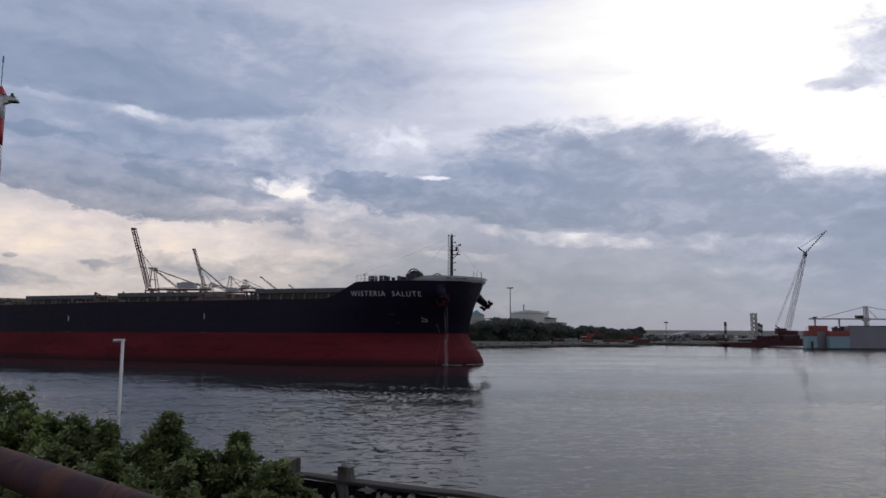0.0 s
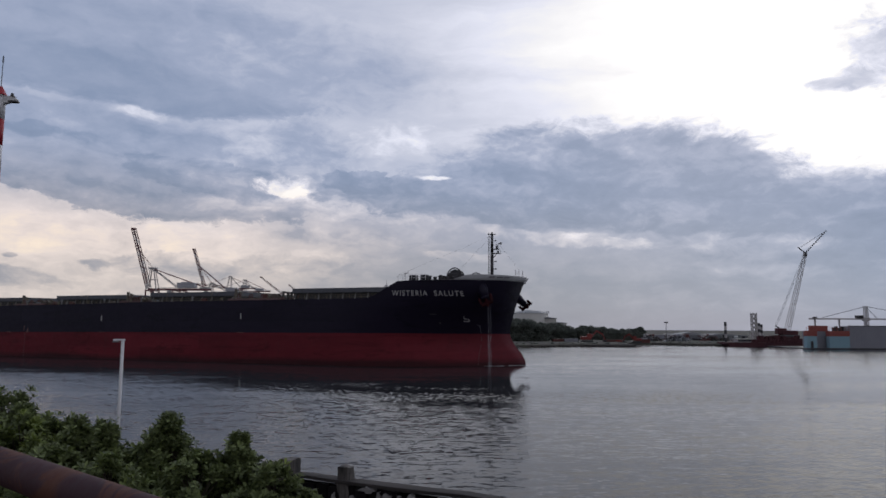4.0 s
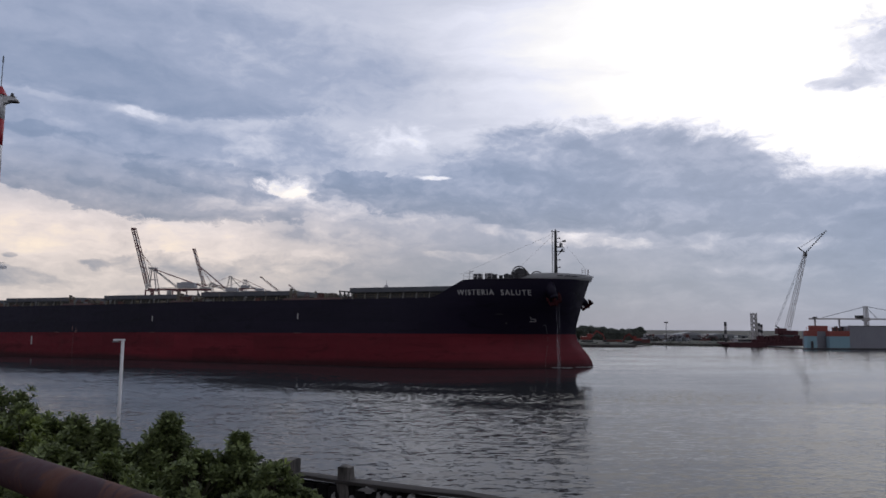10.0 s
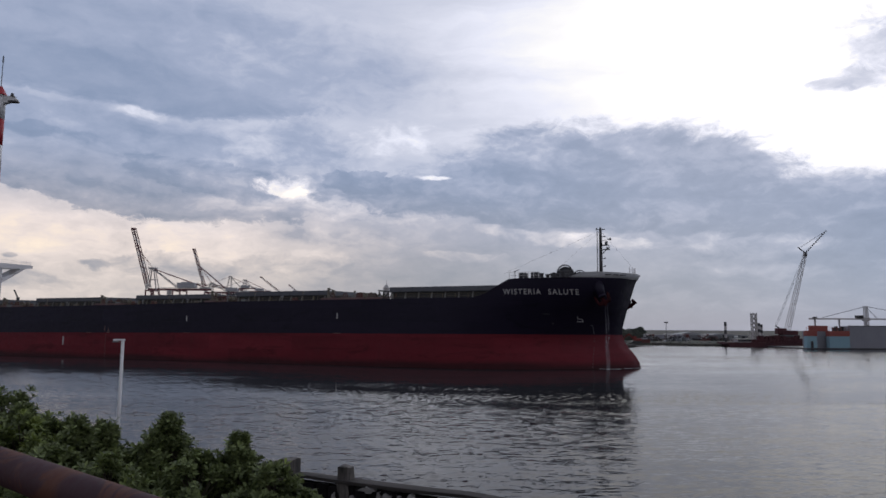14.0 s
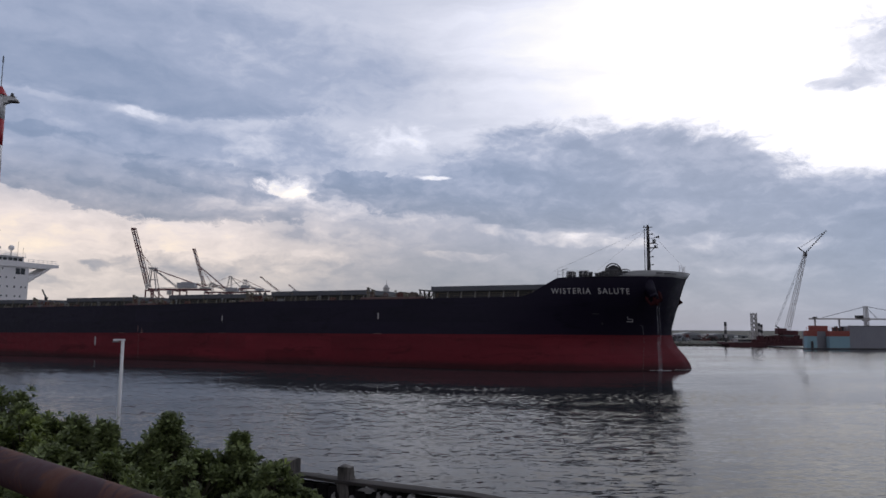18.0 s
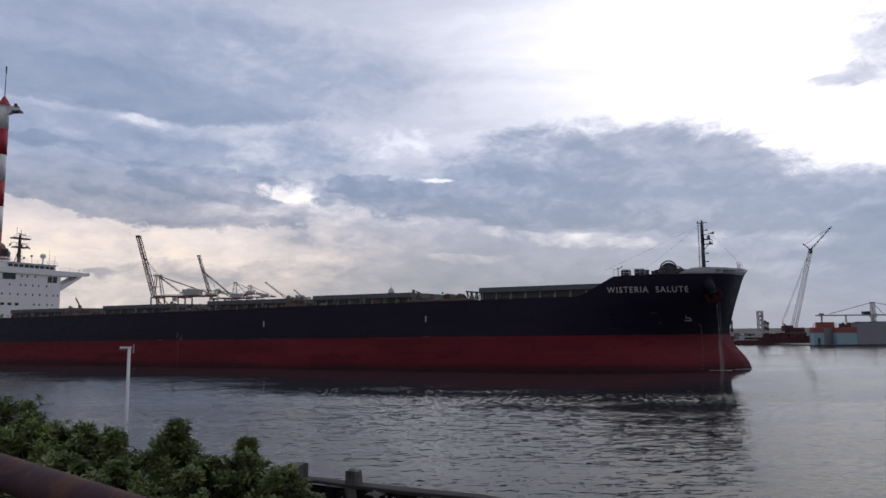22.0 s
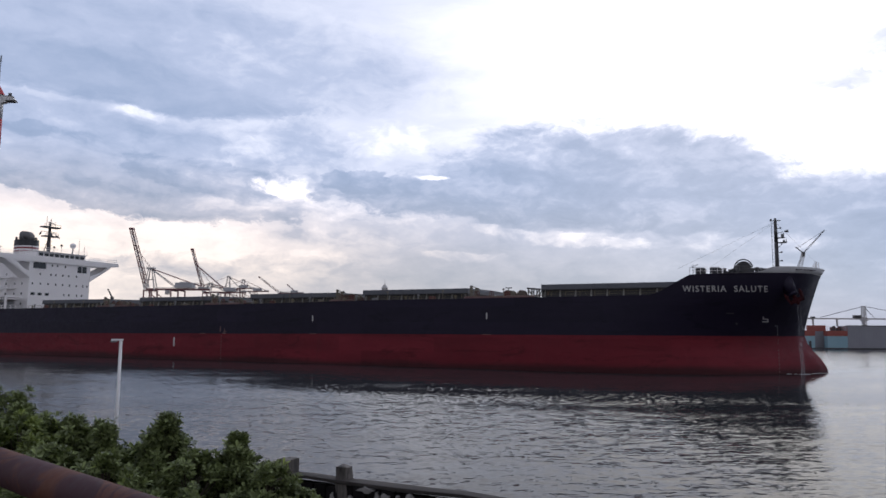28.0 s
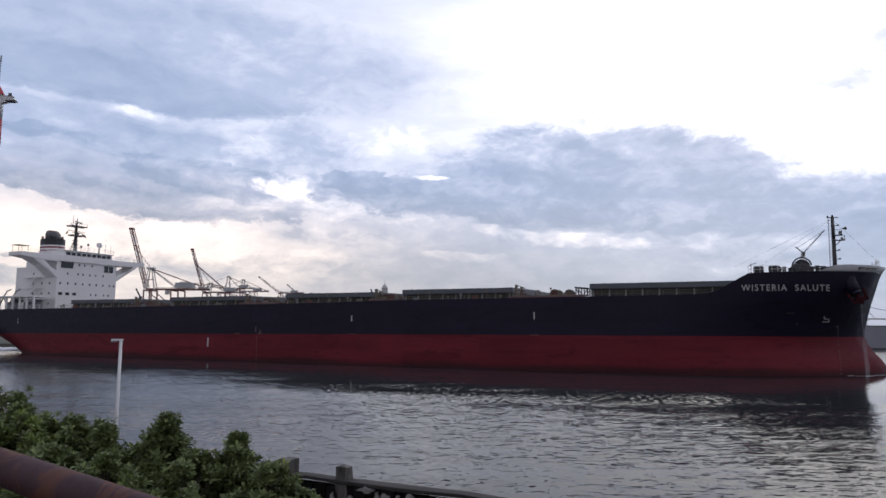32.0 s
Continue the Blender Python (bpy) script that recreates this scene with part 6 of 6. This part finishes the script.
def make_cranes():
    gantry(pose(-245, 600, 1.6), 73.5, 35, "tall container crane with its boom raised", 1.0, 54, (-4, 19))
    gantry(pose(-211.3, 640, 1.6), 72.5, 35, "container crane with its boom raised and stay folded", 0.72, 57, (1, 12), True)
    gantry(pose(-241.7, 800, 1.6), 8, 47.5, "container crane with its boom lowered", 0.62)
    gantry(pose(-224.7, 800, 1.6), 8, 44.2, "container crane with its boom lowered", 0.6)
    gantry(pose(-188, 830, 1.6), 38, 44, "far container crane with its boom half raised", 0.55, 55, (-2, 4))
    gantry(pose(-179, 900, 1.6), 41, 45, "far container crane with its boom half raised", 0.5, 39, (-2, 4))
    sp = thing("white_spire", "slender white domed tower far behind the harbour", "tower", pose(-59.6, 740, 1.6))
    part("tower_body", rod(B(), (0, 0, -0.1), (0, 0, 46), 3.6, 3.2, 12), CRANEWHITE, sp)
    bm = B()
    rod(bm, (0, 0, 46), (0, 0, 48), 4.0, 2.4, 12), ball(bm, (0, 0, 48), 2.2, 2), rod(bm, (0, 0, 50), (0, 0, 55), 0.3, 0.08, 6)
    part("cupola", bm, CRANEWHITE, sp)
    # the low city and port sheds behind the berth
    rng = random.Random(31)
    for i in range(9):
        x = -420 + i * 40 + rng.uniform(-12, 12)
        far_shed("port_warehouse", x, 520 + rng.uniform(0, 120), rng.uniform(22, 42), 20, rng.uniform(5, 9), CREAM if i % 2 else SHEETGREY, ROOFGREY, "low pale port warehouse with a grey roof", 2.0)


make_far_trees()
make_far_shore()
make_barge()
make_dock()
make_cranes()

# ---------------------------------------------------------------- the near bank


def make_wall():
    """Old timber quay wall: tarred planks, a capping beam and squared post heads."""
    d = Vector((1, -0.51, 0)).normalized()
    ang = math.degrees(math.atan2(d.y, d.x))
    w = thing("timber_quay_wall", "old tarred timber quay wall with a capping beam and weathered post heads", "wall", pose(-4.07, 16.29, -1.65, 0, 0, ang))
    bm = B()
    box(bm, -9, 14, -0.15, 0.17, 4.63, 4.70, bevel=0.012)
    bmesh.ops.subdivide_edges(bm, edges=[e for e in bm.edges if abs((e.verts[0].co - e.verts[1].co).x) > 5], cuts=30)
    for v in bm.verts:
        v.co.z += 0.03 * noise.noise(v.co * 0.9)
        v.co.y += 0.03 * noise.noise(v.co * 1.3 + Vector((5, 0, 0)))
    part("capping_beam", bm, TIMBER_BEAM, w, "dark worn capping beam")
    part("backing_board", box(B(), -8.9, 13.9, 0.0, 0.08, 2.9, 4.57), TARRED, w)
    plank = to_mesh("plank", box(B(), -0.15, 0.15, -0.05, 0.05, 3.0, 4.59, bevel=0.015), TARRED)
    rng = random.Random(3)
    for i in range(66):
        piece("plank", plank, w, Matrix.Translation((-8.8 + i * 0.34, -0.07 + rng.uniform(-0.03, 0.03), rng.uniform(-0.05, 0.0))))
    for x, r, h in ((0.8, 0.165, 0.30), (2.3, 0.125, 0.28), (-2.4, 0.18, 0.28), (-5.3, 0.18, 0.25)):
        bm = B()
        box(bm, x - r, x + r, -r, r, 2.9, 4.7 + h)
        bmesh.ops.subdivide_edges(bm, edges=bm.edges[:], cuts=11, use_grid_fill=True)
        for v in bm.verts:
            n = noise.noise(v.co * 3.0)
            v.co.x += 0.035 * n
            v.co.y += 0.035 * noise.noise(v.co * 3.0 + Vector((7, 3, 1)))
            groove = noise.noise(Vector((v.co.x * 26, v.co.y * 26, v.co.z * 2.0)))
            v.co.x += 0.016 * groove * (1 if v.co.x > x else -1)
            v.co.y += 0.016 * groove * (1 if v.co.y > 0 else -1)
            if v.co.z > 4.6:
                q = max(abs(v.co.x - x), abs(v.co.y)) / r
                v.co.z += 0.04 * noise.noise(v.co * 6.0) - 0.05 * max(0, q - 0.7)
        part("post_head", bm, TIMBER, w, "weathered grey post head")
    rng = random.Random(9)
    for x, z, sx, sz in ((2.95, 4.40, 0.22, 0.07), (3.2, 4.22, 0.07, 0.17), (3.42, 4.27, 0.11, 0.15), (3.68, 4.24, 0.08, 0.12), (3.95, 4.36, 0.12, 0.06),
                         (4.6, 4.36, 0.2, 0.09), (2.55, 4.2, 0.05, 0.05), (5.2, 4.3, 0.1, 0.07), (2.1, 4.15, 0.06, 0.14), (1.6, 4.2, 0.05, 0.09)):
        bm = B()
        pts = []
        for i in range(11):
            a = i * math.tau / 11
            k = rng.uniform(0.45, 1.2)
            pts.append((x + sx * k * math.cos(a), z + 0.17 + sz * k * math.sin(a)))
        prism(bm, pts, "y", -0.185, -0.05)
        part("lime_patch", bm, LICHEN, w, "flaking whitish patch")


def make_rail():
    """The brown pipe hand-rail of the terrace."""
    a, b = Vector((-1.72, 2.795, 5.695)), Vector((-0.72, 1.957, 5.69))
    d = (b - a).normalized()
    r = thing("pipe_railing", "rusty brown-painted pipe railing of the terrace", "railing")
    bm = B()
    p, q = a - d * 6.0, b + d * 3.2
    n = 60
    ring = []
    side = d.cross(Vector((0, 0, 1))).normalized()
    for i in range(n + 1):
        c = p + (q - p) * i / n
        ring.append([bm.verts.new(c + (side * math.cos(k * math.tau / 24) + Vector((0, 0, 1)) * math.sin(k * math.tau / 24)) * 0.064) for k in range(24)])
    for u, v in zip(ring, ring[1:]):
        for k in range(24):
            bm.faces.new((u[k], v[k], v[(k + 1) % 24], u[(k + 1) % 24]))
    bmesh.ops.recalc_face_normals(bm, faces=bm.faces)
    part("top_pipe", bm, RAILPAINT, r, "", True)
    for k in (-5.2, -3.4, -1.6, 1.7, 3.6):
        c = a + d * k
        part("post", rod(B(), (c.x, c.y, 4.58), (c.x, c.y, 5.68), 0.045, seg=14), RAILPAINT, r, "", True)
    bm = B()
    rod(bm, p - Vector((0, 0, 0.5)), q - Vector((0, 0, 0.5)), 0.03, seg=12)
    part("lower_pipe", bm, RAILPAINT, r, "", True)


def leaf_mesh(name, rosettes, rng, size, material):
    """Many obovate leaves set in whorls at the given shoots."""
    verts, faces = [], []
    for p, up, n, k in rosettes:
        up = up.normalized()
        a = up.orthogonal().normalized()
        b = up.cross(a)
        turn = rng.uniform(0, 6.28)
        for i in range(n):
            t = turn + i * 2.4
            out = (a * math.cos(t) + b * math.sin(t))
            lift = rng.uniform(0.15, 0.95)
            way = (out * (1.1 - 0.6 * lift) + up * lift).normalized()
            sidev = way.cross(up).normalized()
            nor = sidev.cross(way).normalized()
            L = size * k * rng.uniform(0.7, 1.2)
            w = L * rng.uniform(0.15, 0.21)
            base = p - up * L * 0.25 * (i / n) + out * 0.004
            m = len(verts)
            droop = -nor * L * rng.uniform(-0.02, 0.16)
            verts += [base, base + way * L * 0.45 + sidev * w * 0.8 + nor * w * 0.35, base + way * L * 0.78 + sidev * w + nor * w * 0.3 + droop * 0.6,
                      base + way * L + droop, base + way * L * 0.78 - sidev * w + nor * w * 0.3 + droop * 0.6, base + way * L * 0.45 - sidev * w * 0.8 + nor * w * 0.35,
                      base + way * L * 0.6 + droop * 0.3]
            faces += [(m, m + 1, m + 6), (m + 1, m + 2, m + 6), (m + 2, m + 3, m + 6), (m + 3, m + 4, m + 6), (m + 4, m + 5, m + 6), (m + 5, m, m + 6)]
    me = bpy.data.meshes.new(name)
    me.from_pydata([tuple(v) for v in verts], [], faces)
    me.materials.append(material)
    return me


def make_shrub(x, y, top, r, seed, density, pale=0.0, label="dense glossy green shrub on the bank below the railing", cone=1.0):
    rng = random.Random(seed)
    z0 = 4.42
    h = top - 1.84 - z0
    r *= 1.22
    s = thing("shrub", label, "shrub", pose(x, y * 1.067, z0), "shrubs below the railing")
    bm = B()
    shoots, pales = [], []
    boughs = []
    for i in range(30):
        t = (i + rng.random()) / 30
        a = i * 2.4 + rng.uniform(-0.5, 0.5)
        reach = r * ((1 - t) ** 0.8 if cone else (1 - t * t) ** 0.5) * rng.uniform(0.8, 1.35)
        boughs.append((Vector((math.cos(a) * reach, math.sin(a) * reach, h * (0.06 + 0.9 * t))), a, t))
    boughs.append((Vector((0, 0, h * 0.97)), 0.0, 1.0))
    for i in range(int(density * 3.2)):
        c, a, t = boughs[rng.randrange(len(boughs))]
        size = r * (0.42 - 0.24 * t)
        k = rng.random() ** 0.5
        n = Vector((rng.gauss(0, 1), rng.gauss(0, 1), rng.gauss(0, 0.8))).normalized()
        p = c + n * size * k + Vector((0, 0, rng.uniform(0, 0.03)))
        if rng.random() < 0.06:
            p += Vector((math.cos(a) * 0.03, math.sin(a) * 0.03, 0.045))
        p.z = min(p.z, h * 1.03)
        up = Vector((math.cos(a) * 0.5, math.sin(a) * 0.5, 0.5 + t)) + n * 0.7
        (pales if rng.random() < pale else shoots).append((p, up, rng.randint(6, 9), rng.uniform(0.75, 1.3)))
        if i % 8 == 0:
            rod(bm, (c.x * 0.15, c.y * 0.15, max(0.0, c.z - 0.2)), p, 0.006, 0.003, 4, caps=False)
    rod(bm, (0, 0, -0.15), (0, 0, h * 0.8), 0.025, 0.008, 6)
    part("stem_framework", bm, BARK, s)
    piece("foliage", leaf_mesh("foliage", shoots, rng, 0.043, LEAF), s)
    if pales:
        tagged(piece("young_leaves", leaf_mesh("young_leaves", pales, rng, 0.045, LEAF_PALE), s), "pale yellow-green young leaves")
    return s


def make_shrubs():
    plan = [
        (-3.28, 4.9, 7.56, 0.42, 620, 0.0, 0), (-2.95, 4.7, 7.47, 0.36, 560, 0.0, 1), (-2.74, 4.4, 7.46, 0.24, 420, 0.5, 0),
        (-2.50, 4.6, 7.41, 0.26, 380, 0.04, 1), (-2.26, 4.55, 7.37, 0.25, 360, 0.0, 1), (-2.45, 4.2, 7.29, 0.32, 480, 0.03, 0),
        (-1.88, 4.6, 7.43, 0.31, 560, 0.0, 1), (-2.05, 4.15, 7.24, 0.3, 420, 0.06, 0), (-1.62, 4.4, 7.23, 0.26, 360, 0.05, 0),
        (-1.39, 4.6, 7.31, 0.27, 480, 0.0, 1), (-1.55, 4.1, 6.98, 0.26, 340, 0.08, 0), (-1.14, 4.55, 7.12, 0.24, 320, 0.04, 0),
        (-0.98, 4.35, 6.93, 0.2, 240, 0.05, 0), (-2.9, 4.15, 7.28, 0.36, 460, 0.02, 0), (-1.2, 4.15, 6.88, 0.24, 280, 0.06, 0),
        (-3.6, 4.5, 7.4, 0.4, 420, 0.0, 0), (-2.2, 4.35, 7.14, 0.34, 460, 0.05, 0), (-1.75, 4.3, 7.05, 0.32, 420, 0.05, 0), (-1.3, 4.4, 6.98, 0.3, 400, 0.03, 0),
        (-1.0, 4.6, 6.95, 0.26, 320, 0.0, 0), (-2.72, 4.6, 7.42, 0.3, 480, 0.12, 0), (-2.44, 4.75, 7.36, 0.27, 420, 0.04, 0), (-2.13, 4.75, 7.2, 0.25, 380, 0.03, 1),
        (-1.68, 4.75, 7.1, 0.27, 400, 0.03, 0)]
    for i, (x, y, top, r, n, pale, cone) in enumerate(plan):
        lab = "dense glossy green shrub with yellow-green young leaves" if pale > 0.1 else (
            "upright conical glossy green shrub" if cone else "low rounded glossy green shrub")
        make_shrub(x, y, top, r, 40 + i, n, pale, lab, cone)


def make_lamp_post():
    p = thing("lamp_post", "slim white lamp post with a short arm, on the quay", "lamp post", pose(-8.2, 18.13, -1.63))
    bm = B()
    rod(bm, (0, 0, 3.0), (0, 0, 7.5), 0.043, 0.039, 14)
    part("pole", bm, POLEWHITE, p, "", True)
    bm = B()
    box(bm, -0.24, 0.05, -0.035, 0.035, 7.485, 7.535, bevel=0.012)
    part("arm", bm, POLEWHITE, p)
    bm = B()
    box(bm, -0.26, -0.12, -0.045, 0.045, 7.45, 7.484, bevel=0.012)
    part("lamp_head", bm, GREY, p)
    bm = B()
    bar(bm, (-0.16, 0, 5.32), (0, 0, 5.32), 0.03), rod(bm, (0, 0, 3.0), (0, 0, 3.06), 0.14, seg=14)
    part("bracket", bm, POLEWHITE, p)


def make_banded_mast():
    m = thing("signal_mast", "red and white banded signal mast with a conical cap and aerial", "mast", pose(-29.95, 45.87, 1.69))
    r = 0.34
    top = 20.0
    z = top
    k = 0
    while z > 0:
        h = 1.67 if k == 0 else 1.76
        part("white_band" if k % 2 == 0 else "red_band", rod(B(), (0, 0, max(0, z - h)), (0, 0, z), r, seg=24), POLEWHITE if k % 2 == 0 else BANDRED, m, "", True)
        z -= h
        k += 1
    part("cap", rod(B(), (0, 0, top), (0, 0, top + 0.62), 0.42, 0.08, 20), BANDRED, m, "red conical cap")
    bm = B()
    rod(bm, (0, 0, top + 0.4), (0, 0, top + 0.62), 0.09, seg=10), rod(bm, (0, 0, top + 0.6), (0, 0, top + 2.6), 0.03, 0.02, 8), rod(bm, (0, 0, top + 2.3), (0, 0, top + 2.75), 0.045, seg=8)
    part("aerial", bm, STEEL, m)
    bm = B()
    prism(bm, [(r - 0.05, top - 0.62), (r - 0.05, top - 0.02), (1.05, top - 0.2), (1.2, top - 0.36), (0.95, top - 0.42)], "y", -0.16, 0.16)
    part("bracket", bm, POLEWHITE, m)
    bm = B()
    box(bm, 0.65, 1.22, -0.2, 0.2, top - 0.5, top - 0.4), rod(bm, (0.8, 0, top - 0.1), (0.8, 0, top + 0.12), 0.13, 0.1, 10), box(bm, 0.55, 1.0, -0.15, 0.15, top - 0.18, top - 0.08)
    part("lamp_unit", bm, STEEL, m)


make_wall()
make_rail()
make_shrubs()
make_lamp_post()
make_banded_mast()


# ---------------------------------------------------------------- what moves
def motions():
    rows = []
    for t, x, y, psi in ((0.0, -42.53, 125.6, 0.364), (3.0, -37.2, 124.05, 0.373), (6.0, -31.85, 122.55, 0.381), (9.0, -26.52, 120.93, 0.39),
                         (12.0, -21.22, 119.2, 0.3985), (14.5, -16.77, 117.63, 0.4065), (17.0, -12.32, 116.06, 0.414), (20.0, -7.08, 114.12, 0.423),
                         (24.0, 0.05, 111.55, 0.431), (28.0, 7.07, 108.78, 0.438), (30.0, 10.53, 107.3, 0.443), (32.0, 14.04, 105.95, 0.448)):
        rows.append((t, pose(x + HALF * math.sin(psi), y + HALF * math.cos(psi), 0, 0, 0, -math.degrees(psi))))
    walk(ship, rows)
    walk(water, [(0.0, pose(0, 0, 0)), (16.0, pose(2.4, -0.8, 0)), (32.0, pose(4.8, -1.6, 0))])


motions()
